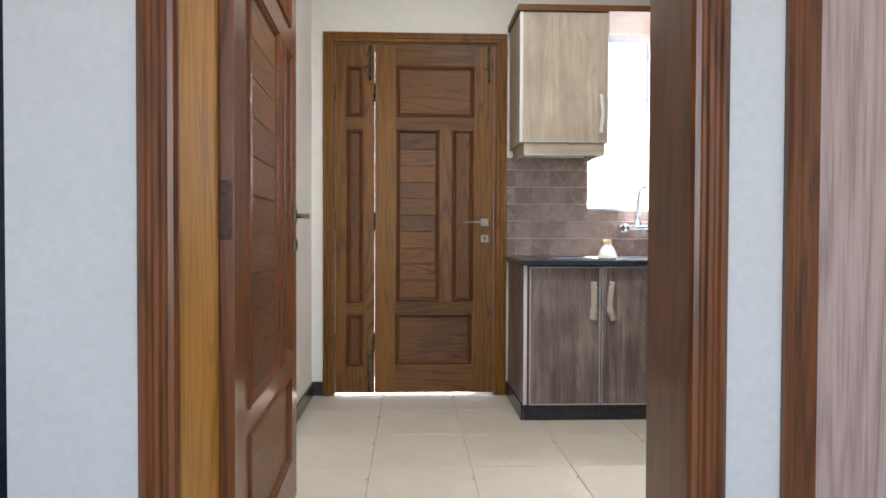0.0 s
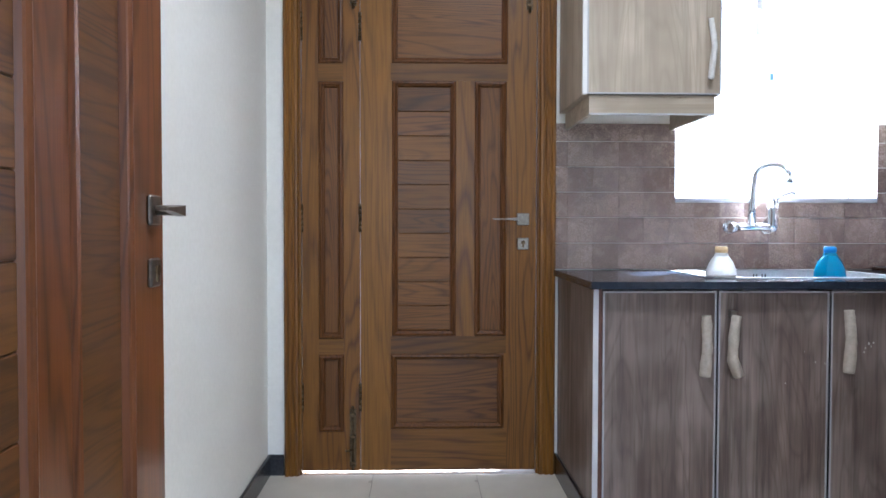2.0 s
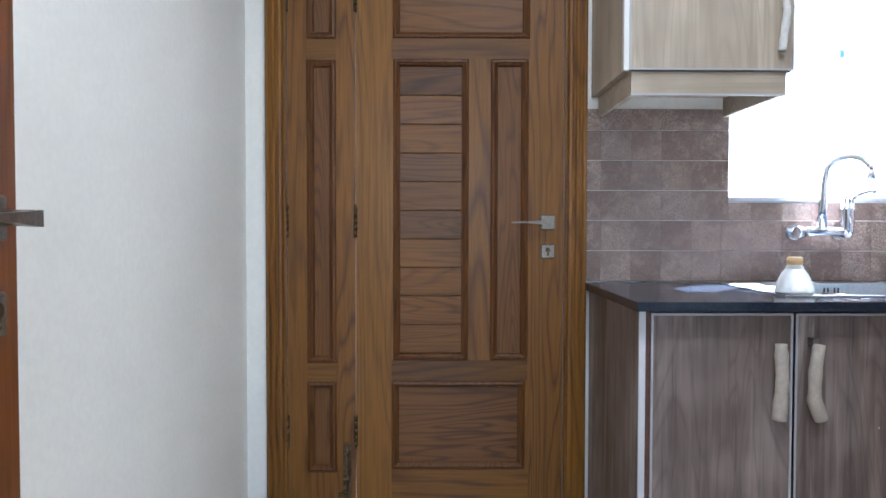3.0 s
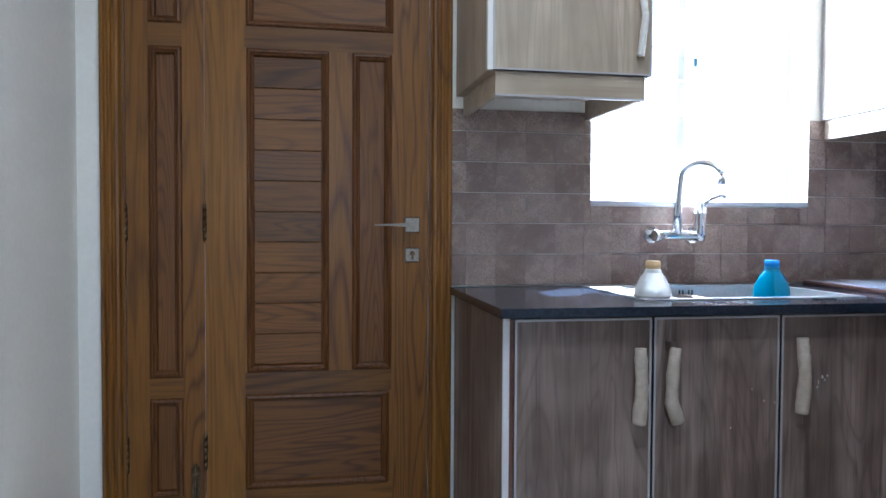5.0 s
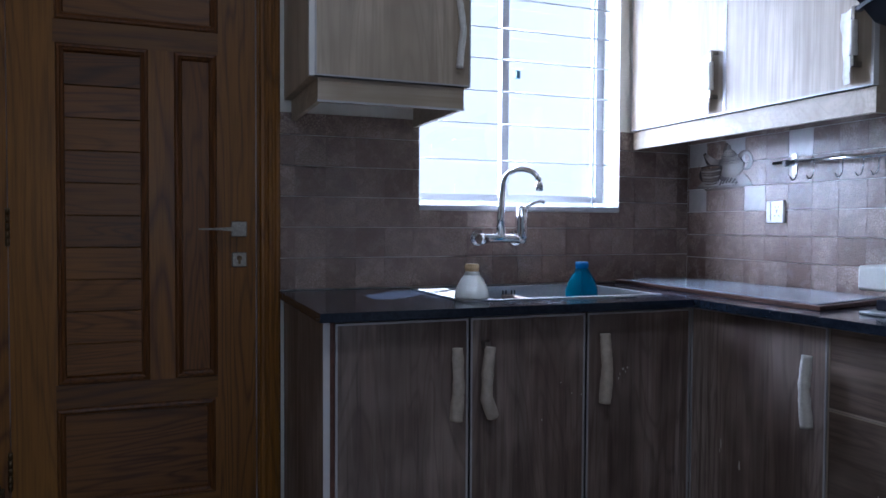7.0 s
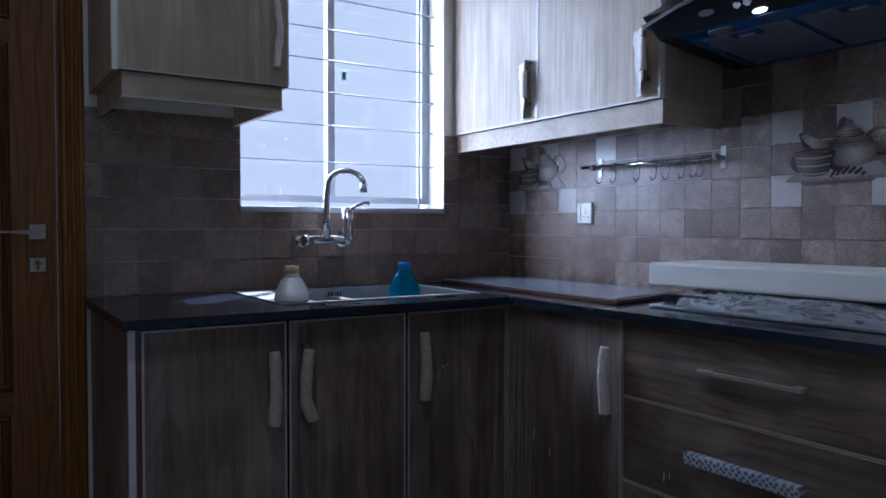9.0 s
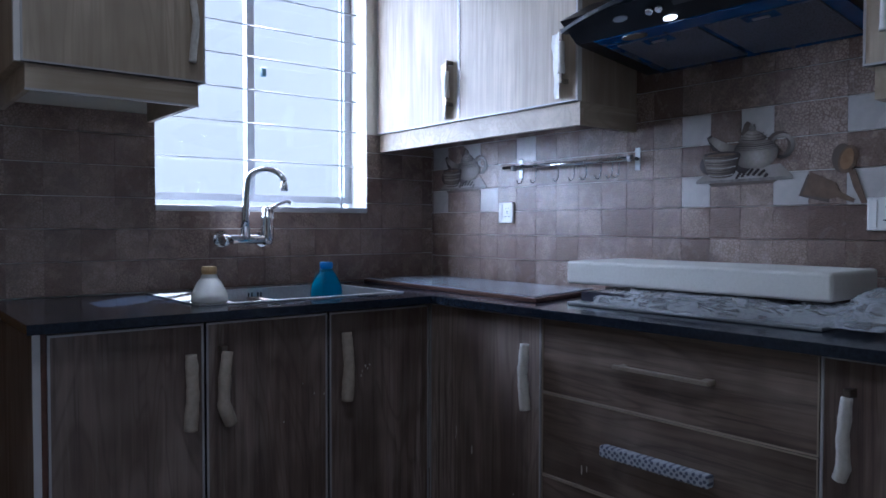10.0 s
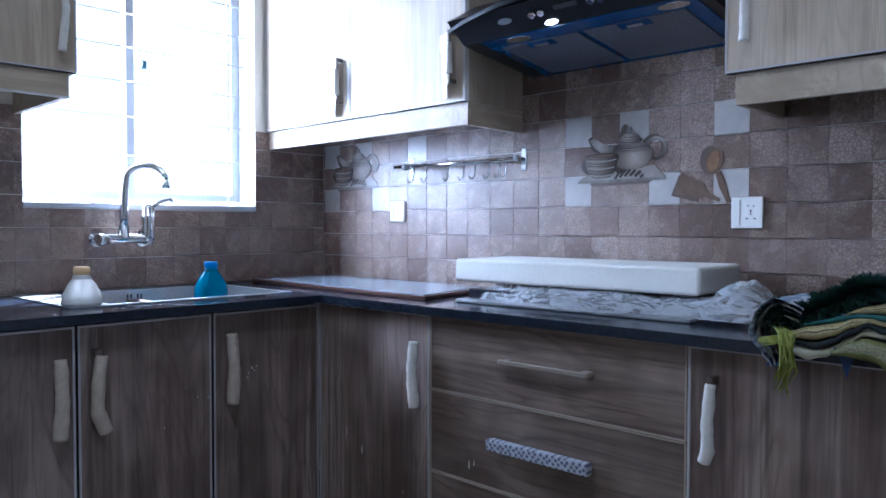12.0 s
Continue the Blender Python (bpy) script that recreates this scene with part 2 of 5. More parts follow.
def wall_tile(name, even=0.0):
    """even: how far the tiles' own tones are drawn together."""
    m = mat(name, (0.25, 0.2, 0.17), 0.2)
    n, link, b = nodes(m)
    oi = n.new("ShaderNodeObjectInfo")
    rnd = oi.outputs["Random"]
    base = ramp(m, rnd, [(0.0, (0.125, 0.08, 0.062)), (0.2, (0.215, 0.148, 0.12)), (0.42, (0.155, 0.102, 0.076)), (0.6, (0.29, 0.218, 0.182)), (0.82, (0.38, 0.305, 0.262)), (1.0, (0.19, 0.13, 0.096))])
    base = mixc(m, even, base, (0.29, 0.215, 0.18))
    v = coords(m, (1, 1, 1), 1.0)
    cloud = noise_tex(m, v, 22.0, 5, 0.65, 0.4)
    base = mixc(m, ramp(m, cloud, [(0.35, (0.55, 0.55, 0.55)), (0.62, (0, 0, 0))]), base, (0.11, 0.08, 0.07))
    fine = noise_tex(m, v, 160.0, 3, 0.7)
    base = mixc(m, ramp(m, fine, [(0.38, (0.5, 0.5, 0.5)), (0.58, (0, 0, 0))]), base, (0.07, 0.045, 0.036))
    crack = noise_tex(m, v, 30.0, 2, 0.5, 1.5)
    base = mixc(m, ramp(m, crack, [(0.485, (0, 0, 0)), (0.5, (0.45, 0.45, 0.45)), (0.515, (0, 0, 0))]), base, (0.09, 0.06, 0.045))
    vor = n.new("ShaderNodeTexVoronoi")
    vor.feature = "DISTANCE_TO_EDGE"
    vor.inputs["Scale"].default_value = 105.0
    link(v, vor.inputs["Vector"])
    cells = ramp(m, vor.outputs[0], [(0.02, (0, 0, 0)), (0.16, (1, 1, 1))])
    pick = n.new("ShaderNodeMath")
    pick.operation = "MULTIPLY"
    pick.inputs[1].default_value = 7.31
    link(rnd, pick.inputs[0])
    fr = n.new("ShaderNodeMath")
    fr.operation = "FRACT"
    link(pick.outputs[0], fr.inputs[0])
    on = ramp(m, fr.outputs[0], [(0.4, (0, 0, 0)), (0.44, (0.8 - 0.45 * even,) * 3)])
    patchy = ramp(m, noise_tex(m, v, 9.0, 2), [(0.42, (0, 0, 0)), (0.55, (1, 1, 1))])
    use = mixc(m, 1.0, on, patchy, "MULTIPLY")
    lit = mixc(m, cells, (0.16, 0.108, 0.086), mixc(m, ramp(m, fine, [(0.38, (0.6, 0.6, 0.6)), (0.58, (0, 0, 0))]), (0.44, 0.355, 0.305), (0.24, 0.18, 0.15)))
    base = mixc(m, use, base, lit)
    link(base, b.inputs["Base Color"])
    rough_map(m, cloud, 0.16, 0.36)
    bump(m, cells, 0.45, 0.0008)
    return m


TILE = wall_tile("printed_wall_tile", 0.2)
TILE_N = wall_tile("printed_wall_tile_soft", 0.5)

# ---- mesh helpers ----
def box(bm, x0, x1, y0, y1, z0, z1, bev=0.0, seg=1):
    vs = [bm.verts.new(p) for p in itertools_product((x0, x1), (y0, y1), (z0, z1))]
    q = [(0, 1, 3, 2), (4, 6, 7, 5), (0, 4, 5, 1), (2, 3, 7, 6), (0, 2, 6, 4), (1, 5, 7, 3)]
    fs = [bm.faces.new([vs[i] for i in f]) for f in q]
    if bev:
        es = list({e for f in fs for e in f.edges})
        bmesh.ops.bevel(bm, geom=es, offset=bev, segments=seg, profile=0.5, affect="EDGES")
    return bm


def itertools_product(a, b, c):
    return [(x, y, z) for x in a for y in b for z in c]


def tube(bm, pts, radii, seg=10, cap=True):
    """A round bar along the points."""
    rings = []
    pts = [Vector(p) for p in pts]
    if not hasattr(radii, "__len__"):
        radii = [radii] * len(pts)
    ref = None
    for i, p in enumerate(pts):
        d = (pts[min(i + 1, len(pts) - 1)] - pts[max(i - 1, 0)]).normalized()
        if ref is None:
            ref = Vector((0, 0, 1)) if abs(d.z) < 0.9 else Vector((1, 0, 0))
        a = d.cross(ref).normalized()
        c = a.cross(d).normalized()
        ref = c
        rings.append([bm.verts.new(p + radii[i] * (math.cos(k * math.tau / seg) * a + math.sin(k * math.tau / seg) * c)) for k in range(seg)])
    for r0, r1 in zip(rings, rings[1:]):
        for k in range(seg):
            f = bm.faces.new((r0[k], r0[(k + 1) % seg], r1[(k + 1) % seg], r1[k]))
            f.smooth = True
    if cap:
        bm.faces.new(rings[0][::-1])
        bm.faces.new(rings[-1])
    return bm


def lathe(bm, cx, cy, prof, seg=28):
    rings = [[bm.verts.new((cx + r * math.cos(k * math.tau / seg), cy + r * math.sin(k * math.tau / seg), z)) for k in range(seg)] for r, z in prof]
    for r0, r1 in zip(rings, rings[1:]):
        for k in range(seg):
            bm.faces.new((r0[k], r0[(k + 1) % seg], r1[(k + 1) % seg], r1[k])).smooth = True
    bm.faces.new(rings[0][::-1])
    bm.faces.new(rings[-1])
    return bm


def poly(bm, pts, thick):
    """A flat outline, thickened by the vector."""
    a = [bm.verts.new(p) for p in pts]
    b = [bm.verts.new(Vector(p) + Vector(thick)) for p in pts]
    bm.faces.new(a)
    bm.faces.new(b[::-1])
    for k in range(len(a)):
        j = (k + 1) % len(a)
        bm.faces.new((a[k], b[k], b[j], a[j]))
    return bm


def sheet(nx, ny, fn):
    """A grid bent by fn(u, v), with u and v kept as its UV."""
    bm = bmesh.new()
    uv = bm.loops.layers.uv.new("uv")
    g = [[bm.verts.new(fn(i / nx, j / ny)) for j in range(ny + 1)] for i in range(nx + 1)]
    for i in range(nx):
        for j in range(ny):
            f = bm.faces.new((g[i][j], g[i + 1][j], g[i + 1][j + 1], g[i][j + 1]))
            f.smooth = True
            for lp, (a, b) in zip(f.loops, ((i, j), (i + 1, j), (i + 1, j + 1), (i, j + 1))):
                lp[uv].uv = (a / nx, b / ny)
    return bm


def mesh_of(name, bm, material):
    bmesh.ops.recalc_face_normals(bm, faces=bm.faces)
    me = bpy.data.meshes.new(name)
    bm.to_mesh(me)
    bm.free()
    me.materials.append(material)
    return me


def part(name, bm, material, parent=None, label=""):
    """One mesh object, in world coordinates, under a thing or a part."""
    ob = new(name, mesh_of(name, bm, material))
    if parent is not None:
        ob.parent = parent
        at = Vector((0, 0, 0))
        p = parent
        while p is not None:
            at += p.location
            p = p.parent
        ob.matrix_basis = Matrix.Identity(4) if at.length == 0 else Matrix.Translation(-at)
    return tagged(ob, label)


def bx(*a, **k):
    return box(bmesh.new(), *a, **k)


def boxes(*rows, bev=0.0):
    bm = bmesh.new()
    for r in rows:
        b2 = bmesh.new()
        box(b2, *r, bev=bev)
        me = bpy.data.meshes.new("tmp")
        b2.to_mesh(me)
        b2.free()
        bm.from_mesh(me)
        bpy.data.meshes.remove(me)
    return bm


def thing(name, x, y, z, label="", category="", group="", kind=""):
    ob = new(name)
    ob.location = (x, y, z)
    ob.empty_display_size = 0.05
    return tagged(ob, label, category, group, kind)


def structure(name, bm, material, label, category="wall"):
    return tagged(part(name, bm, material), label, category, kind="structure")


# ---- large structure ----
YN, XE, XW = 4.518, 2.58, -0.37      # tile face of the window wall, of the hood wall, and the plain side wall
YS0, YS1 = 1.29, 1.56                # corridor side and kitchen side of the wall with the doorway
CEILZ = 2.95
DX0, DX1, DZ = -0.235, 0.775, 2.195  # opening of the far door
WX0, WX1, WZ0, WZ1 = 1.356, 2.232, 1.172, 2.3  # window opening
JX0, JX1 = -0.182, 0.777             # doorway walked through
wn0, wn1 = YN + 0.006, YN + 0.21

wall_n = structure("wall_north", boxes(
    (XW - 0.2, DX0, wn0, wn1, 0, CEILZ), (DX0, DX1, wn0, wn1, DZ, CEILZ), (DX1, WX0, wn0, wn1, 0, CEILZ),
    (WX0, WX1, wn0, wn1, 0, WZ0), (WX0, WX1, wn0, wn1, WZ1, CEILZ), (WX1, XE + 0.2, wn0, wn1, 0, CEILZ)),
    PAINT, "plain off-white painted wall round the panelled door and the window")
wall_e = structure("wall_east", bx(XE + 0.006, XE + 0.2, YS1, wn0, 0, CEILZ), PAINT, "off-white wall behind the cooker hood, tiled above the worktop")
structure("wall_west", bx(XW - 0.2, XW, YS1, wn0, 0, CEILZ), PAINT, "plain off-white painted side wall of the kitchen")
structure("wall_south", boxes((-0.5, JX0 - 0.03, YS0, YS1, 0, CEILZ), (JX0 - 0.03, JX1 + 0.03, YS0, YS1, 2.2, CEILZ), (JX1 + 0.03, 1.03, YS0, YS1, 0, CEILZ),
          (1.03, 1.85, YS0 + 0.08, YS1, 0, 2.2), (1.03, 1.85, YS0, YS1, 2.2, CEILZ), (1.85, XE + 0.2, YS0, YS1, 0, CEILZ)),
          PAINT_DARKENED, "white painted wall between corridor and kitchen with a doorway")
# Unseen end wall; its opening is made up for the corridor fill.
structure("wall_corridor_south", boxes((-1.8, -0.9, -2.6, -2.42, 0, CEILZ), (1.9, 2.8, -2.6, -2.42, 0, CEILZ), (-0.9, 1.9, -2.6, -2.42, 0, 0.6), (-0.9, 1.9, -2.6, -2.42, 2.6, CEILZ)), PAINT_DARKENED, "unseen white corridor wall with a broad opening added for the fill lamp")
structure("wall_corridor_east", bx(2.6, 2.8, -2.42, YS0, 0, CEILZ), PAINT_DARKENED, "white corridor side wall")
structure("wall_corridor_west", bx(-2.0, -1.8, -2.6, 2.6, 0, CEILZ), PAINT_DARKENED, "white corridor side wall")
structure("wall_stone_clad", bx(-1.8, -0.57, 2.4, 2.6, 0, CEILZ), GRANITE, "dark stone clad wall seen past the corner of the corridor")
structure("ceiling", bx(-2.0, 2.8, -2.6, 4.73, CEILZ, CEILZ + 0.15), CEIL, "plain white ceiling", "ceiling")
structure("ground", bx(-2.0, 5.5, 4.731, 6.4, -0.12, -0.003), speckled("grey_concrete", (0.24, 0.235, 0.225), (0.3, 0.29, 0.28), 0.85, 30), "grey sunlit concrete outside the door", "ground")
floor = structure("floor", bx(-2.0, 2.8, -2.6, 4.73, -0.12, -0.005), GROUT, "cream square floor tiles with thin brown joints", "floor")
structure("backdrop", bx(-1.5, 5.5, 6.3, 6.36, -0.3, 2.75), OUTSIDE, "bright white daylight outside the window and the door", "backdrop")


def skirting(name, *rows):
    structure(name, boxes(*rows, bev=0.002), SKIRT, "black polished stone skirting with a dusty top", "baseboard")


skirting("baseboard_west", (XW, XW + 0.012, YS1, YN - 0.006, 0, 0.088))
skirting("baseboard_north", (XW, DX0 - 0.066, YN - 0.006, wn0, 0, 0.088))

# ---- panelled doors ----
def frame_ring(bm, x0, x1, z0, z1, wdt, d0, d1):
    """A mitred moulding round a panel: outer edge at depth d0, raised ridge, inner edge at depth d1."""
    prof = [(0.0, d0), (0.18, d0 - 0.007), (0.45, d0 - 0.009), (0.62, d0 - 0.004), (0.8, d0 - 0.002), (1.0, d1)]
    loops = []
    for f, d in prof:
        o = f * wdt
        loops.append([bm.verts.new(p) for p in ((x0 + o, d, z0 + o), (x1 - o, d, z0 + o), (x1 - o, d, z1 - o), (x0 + o, d, z1 - o))])
    for a, b in zip(loops, loops[1:]):
        for k in range(4):
            bm.faces.new((a[k], a[(k + 1) % 4], b[(k + 1) % 4], b[k]))


def door_leaf(name, parent, x0, x1, z0, z1, th, panels, planks, wz, wx, wp, xform=None, rails=()):
    """A leaf facing -y at y = 0: stiles, rails, mouldings, panels and a stack of planks. Returns the leaf part."""
    cols = sorted({x0, x1, *(p[0] for p in panels), *(p[1] for p in panels)})
    rows_ = sorted({z0, z1, *(p[2] for p in panels), *(p[3] for p in panels)})
    bm = bmesh.new()
    # solid parts of the leaf: every cell of the grid that is no panel
    for a, b in zip(cols, cols[1:]):
        for c, d in zip(rows_, rows_[1:]):
            inside = any(p[0] - 1e-6 <= a and b <= p[1] + 1e-6 and p[2] - 1e-6 <= c and d <= p[3] + 1e-6 for p in panels)
            if not inside:
                vs = [(a, 0, c), (b, 0, c), (b, 0, d), (a, 0, d)]
                bm.faces.new([bm.verts.new(v) for v in vs])
    for (a, b, c, d) in ((x0, x1, z0, z1),):
        vs = [bm.verts.new(v) for v in ((a, 0, c), (b, 0, c), (b, 0, d), (a, 0, d), (a, th, c), (b, th, c), (b, th, d), (a, th, d))]
        for f in ((0, 1, 5, 4), (1, 2, 6, 5), (2, 3, 7, 6), (3, 0, 4, 7), (4, 5, 6, 7)):
            bm.faces.new([vs[i] for i in f])
    bmesh.ops.remove_doubles(bm, verts=bm.verts, dist=1e-5)
    leaf = part(name, bm, wz, parent)
    leaf.matrix_basis = xform
    def sub(nm, b3, mt, lab=""):
        ob = new(nm, mesh_of(nm, b3, mt))
        ob.parent = leaf
        tagged(ob, lab)
        return ob
    for a, b, c, d in rails:
        sub("rail", bx(a, b, -0.0008, 0.004, c, d), WOOD_RAIL)
    for k, p in enumerate(panels):
        a, b, c, d = p
        b3 = bmesh.new()
        wdt = 0.026
        frame_ring(b3, a, b, c, d, wdt, 0.0, 0.009)
        sub("moulding", b3, WOOD_MOULD if wz is WOOD_Z else wz)
        if k in planks:
            n = planks[k]
            lo, hi = c + wdt, d - wdt
            st = (hi - lo) / n
            for j in range(n):
                sub("plank", bx(a + wdt - 0.004, b - wdt + 0.004, 0.006, 0.014, lo + j * st + 0.0009, lo + (j + 1) * st - 0.0009, bev=0.0015), wx)
        else:
            sub("panel", bx(a + wdt - 0.003, b - wdt + 0.003, 0.0085, 0.014, c + wdt - 0.003, d - wdt + 0.003), wp if (d - c) > (b - a) else wx)
    return leaf


def casing(name, x0, x1, ztop, wdt, yface, out, material, label, wide=1.0):
    """Grooved architrave round an opening; out: how far it stands towards -y."""
    prof = [(0.0, 0.0), (0.0, 0.7), (0.12, 1.0), (0.22, 1.0), (0.28, 0.78), (0.36, 0.78), (0.44, 0.95), (0.56, 0.95), (0.62, 0.7), (0.7, 0.7), (0.78, 0.85), (0.92, 0.8), (1.0, 0.45), (1.0, 0.0)]
    bm = bmesh.new()
    loops = []
    for f, d in prof:
        o, y = wdt * (1 - f), yface - out * d
        loops.append([bm.verts.new(p) for p in ((x0 - o, y, 0.0), (x0 - o, y, ztop + o), (x1 + o * wide, y, ztop + o), (x1 + o * wide, y, 0.0))])
    for a, b in zip(loops, loops[1:]):
        for k in range(3):
            bm.faces.new((a[k], a[k + 1], b[k + 1], b[k]))
    return structure(name, bm, material, label, "door frame")


casing("door_casing_far", DX0, DX1, DZ, 0.062, wn0, 0.028, WOOD_Z, "varnished brown teak architrave with grooved moulding round the far door", 1.12)
structure("door_lining_far", boxes((DX0 - 0.001, DX0 + 0.008, wn0 - 0.004, wn1, 0, DZ), (DX1 - 0.008, DX1 + 0.001, wn0 - 0.004, wn1, 0, DZ), (DX0 + 0.008, DX1 - 0.008, wn0 - 0.004, wn1, DZ - 0.008, DZ + 0.001)), WOOD_Z, "varnished teak door lining", "door frame")

far = thing("door_1", 0.27, YN, 0, "closed brown teak double door with a narrow leaf and a wide panelled leaf", "door", kind="structure")
Yd = YN + 0.012
inv = Matrix.Translation(-far.location)
small = door_leaf("narrow_leaf", far, DX0 + 0.011, 0.0185, 0.014, DZ - 0.012, 0.04,
                  [(-0.155, -0.05, 1.737, 2.053), (-0.155, -0.05, 0.578, 1.662), (-0.155, -0.05, 0.181, 0.511)], {}, WOOD_Z, WOOD_X, WOOD_PANEL,
                  inv @ Matrix.Translation((0, Yd, 0)), rails=[(-0.155, -0.05, 1.662, 1.737), (-0.155, -0.05, 0.511, 0.578)])
big = door_leaf("wide_leaf", far, 0.0212, DX1 - 0.011, 0.014, DZ - 0.012, 0.04,
                [(0.152, 0.642, 1.74, 2.06), (0.154, 0.424, 0.588, 1.668), (0.503, 0.638, 0.588, 1.668), (0.148, 0.63, 0.192, 0.514)], {1: 10}, WOOD_Z, WOOD_X, WOOD_PANEL,
                inv @ Matrix.Translation((0, Yd, 0)), rails=[(0.148, 0.642, 1.668, 1.74), (0.148, 0.638, 0.514, 0.588), (0.148, 0.642, 0.016, 0.192), (0.148, 0.642, 2.06, 2.18)])


def part_local(name, bm, material, parent, label=""):
    ob = new(name, mesh_of(name, bm, material))
    ob.parent = parent
    return tagged(ob, label)


def merged(parts_):
    bm = bmesh.new()
    for b2, mtx in parts_:
        b2.transform(mtx)
        me = bpy.data.meshes.new("tmp")
        b2.to_mesh(me)
        b2.free()
        bm.from_mesh(me)
        bpy.data.meshes.remove(me)
    return bm


def lever_set(leaf, x, zh, zl, sx, y=0.0):
    """Handle and lock plate as two sub-parts of a leaf."""
    b1 = bx(-0.026, 0.026, -0.009, 0, -0.026, 0.026, bev=0.003)
    b2 = tube(bmesh.new(), [(0, -0.006, 0), (0, -0.05, 0)], 0.009, 12)
    b3 = poly(bmesh.new(), [(-sx * 0.012, -0.040, 0.009), (sx * 0.02, -0.041, 0.007), (sx * 0.07, -0.044, 0.004), (sx * 0.132, -0.05, 0.002), (sx * 0.134, -0.05, -0.003), (sx * 0.07, -0.044, -0.004), (sx * 0.02, -0.041, -0.008), (-sx * 0.012, -0.040, -0.010)], (0, -0.015, 0))
    at = Matrix.Translation((x, y, zh))
    part_local("door_handle", merged([(b1, at), (b2, at), (b3, at)]), NICKEL, leaf, "brushed nickel lever handle on a square rose")
    at = Matrix.Translation((x, y, zl))
    b1 = bx(-0.025, 0.025, -0.008, 0, -0.025, 0.025, bev=0.003)
    part_local("lock_plate", merged([(b1, at)]), NICKEL, leaf, "square nickel lock plate")
    b4 = tube(bmesh.new(), [(0, -0.006, 0.005), (0, -0.012, 0.005)], 0.009, 14)
    b5 = bx(-0.004, 0.004, -0.0115, -0.006, -0.016, 0.004)
    part_local("lock_cylinder", merged([(b4, at), (b5, at)]), BRASS, leaf, "worn brass lock cylinder")


lever_set(big, 0.709, 1.086, 0.982, -1)


def tower_bolt(leaf, x, z0, z1, y=0.0):
    b = bx(-0.014, 0.014, -0.004, 0, z0, z1, bev=0.001)
    rod = tube(bmesh.new(), [(0, -0.010, z0 - 0.012), (0, -0.010, z1 + 0.012)], 0.0055, 10)
    g = [bx(-0.012, 0.012, -0.018, -0.002, z, z + 0.014, bev=0.003) for z in (z0 + 0.012, 0.5 * (z0 + z1), z1 - 0.03)]
    knob = tube(bmesh.new(), [(0, -0.012, z0 + 0.075), (-0.03, -0.022, z0 + 0.075)], 0.005, 10)
    at = Matrix.Translation((x, y, 0))
    part_local("tower_bolt", merged([(q, at) for q in [b, rod, *g, knob]]), BRASS, leaf, "old brass tower bolt")


tower_bolt(small, -0.008, 1.975, 2.175)
tower_bolt(small, -0.012, 0.03, 0.28)
tower_bolt(big, 0.733, 1.965, 2.17)


def knuckle_hinge(leaf, x, z0, z1, y=-0.003):
    bm = bmesh.new()
    n = 5
    for k in range(n):
        a = z0 + (z1 - z0) * k / n
        tube(bm, [(x, y, a + 0.0008), (x, y, a + (z1 - z0) / n - 0.0008)], 0.0065, 10)
    part_local("hinge", bm, BRASS, leaf, "dark brass butt hinge")


for z in (0.27, 1.03, 1.83):
    knuckle_hinge(small, DX0 + 0.009, z, z + 0.12)
    knuckle_hinge(big, 0.0195, z, z + 0.12)

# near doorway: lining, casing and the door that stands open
structure("door_lining_near_left", bx(JX0 - 0.03, JX0, YS0 - 0.002, YS1 + 0.008, 0, 2.2), WARMLIT_Z, "varnished wooden door jamb with warm yellow light put into its colour", "door frame")
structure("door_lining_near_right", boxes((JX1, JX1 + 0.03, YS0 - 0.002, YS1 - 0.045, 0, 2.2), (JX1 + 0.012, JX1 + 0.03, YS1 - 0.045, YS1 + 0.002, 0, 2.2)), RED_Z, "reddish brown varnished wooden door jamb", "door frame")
structure("door_lining_near_top", bx(JX0, JX1, YS0 - 0.002, YS1 + 0.002, 2.17, 2.2), RED_Z, "reddish brown varnished head of the doorway", "door frame")
casing("door_casing_near", JX0, JX1, 2.17, 0.073, YS0, 0.024, RED_Z, "reddish mahogany architrave with deep grooves round the doorway")
casing("door_casing_next", 1.03, 1.85, 2.17, 0.066, YS0, 0.024, RED_Z, "reddish mahogany architrave round the next door")
nd = thing("door_3", 1.44, YS0 + 0.03, 0, "closed glossy pinkish brown flush door", "door", kind="structure")
part("leaf", bx(1.03, 1.85, YS0 + 0.03, YS0 + 0.075, 0.01, 2.17), wood("pink_veneer", (0.3, 0.2, 0.175), (0.43, 0.31, 0.28), (0.48, 0.36, 0.33), "z", 0.3, 3.0, 0.3), nd)

L = 1.175
ang = math.atan2(2.752 - 1.578, -0.192 + 0.150)
hx, hy = -0.150, 1.578
near = thing("door_2", hx, hy, 0, "reddish brown panelled wooden door standing open against the side wall", "door", kind="structure")
MX = Matrix.Rotation(ang, 4, "Z")
nleaf = door_leaf("leaf", near, 0.004, L, 0.014, 2.165, 0.038,
                  [(0.165, 0.98, 1.74, 2.06), (0.165, 0.69, 0.573, 1.655), (0.79, 1.015, 0.573, 1.655), (0.165, 0.98, 0.192, 0.514)], {1: 10}, RED_Z, WOOD_P, WOOD_P, MX,
                  rails=[])
lever_set(nleaf, 1.115, 1.079, 0.971, -1)
bm = bx(-0.0015, 0.0015, 0.004, 0.034, 1.0, 1.135)
part_local("hinge", bm, BRONZE, nleaf, "bronze butt hinge let into the door edge")
bm = bmesh.new()
for k in range(5):
    tube(bm, [(-0.004, 0.042, 1.0005 + 0.027 * k), (-0.004, 0.042, 1.0265 + 0.027 * k)], 0.0075, 12)
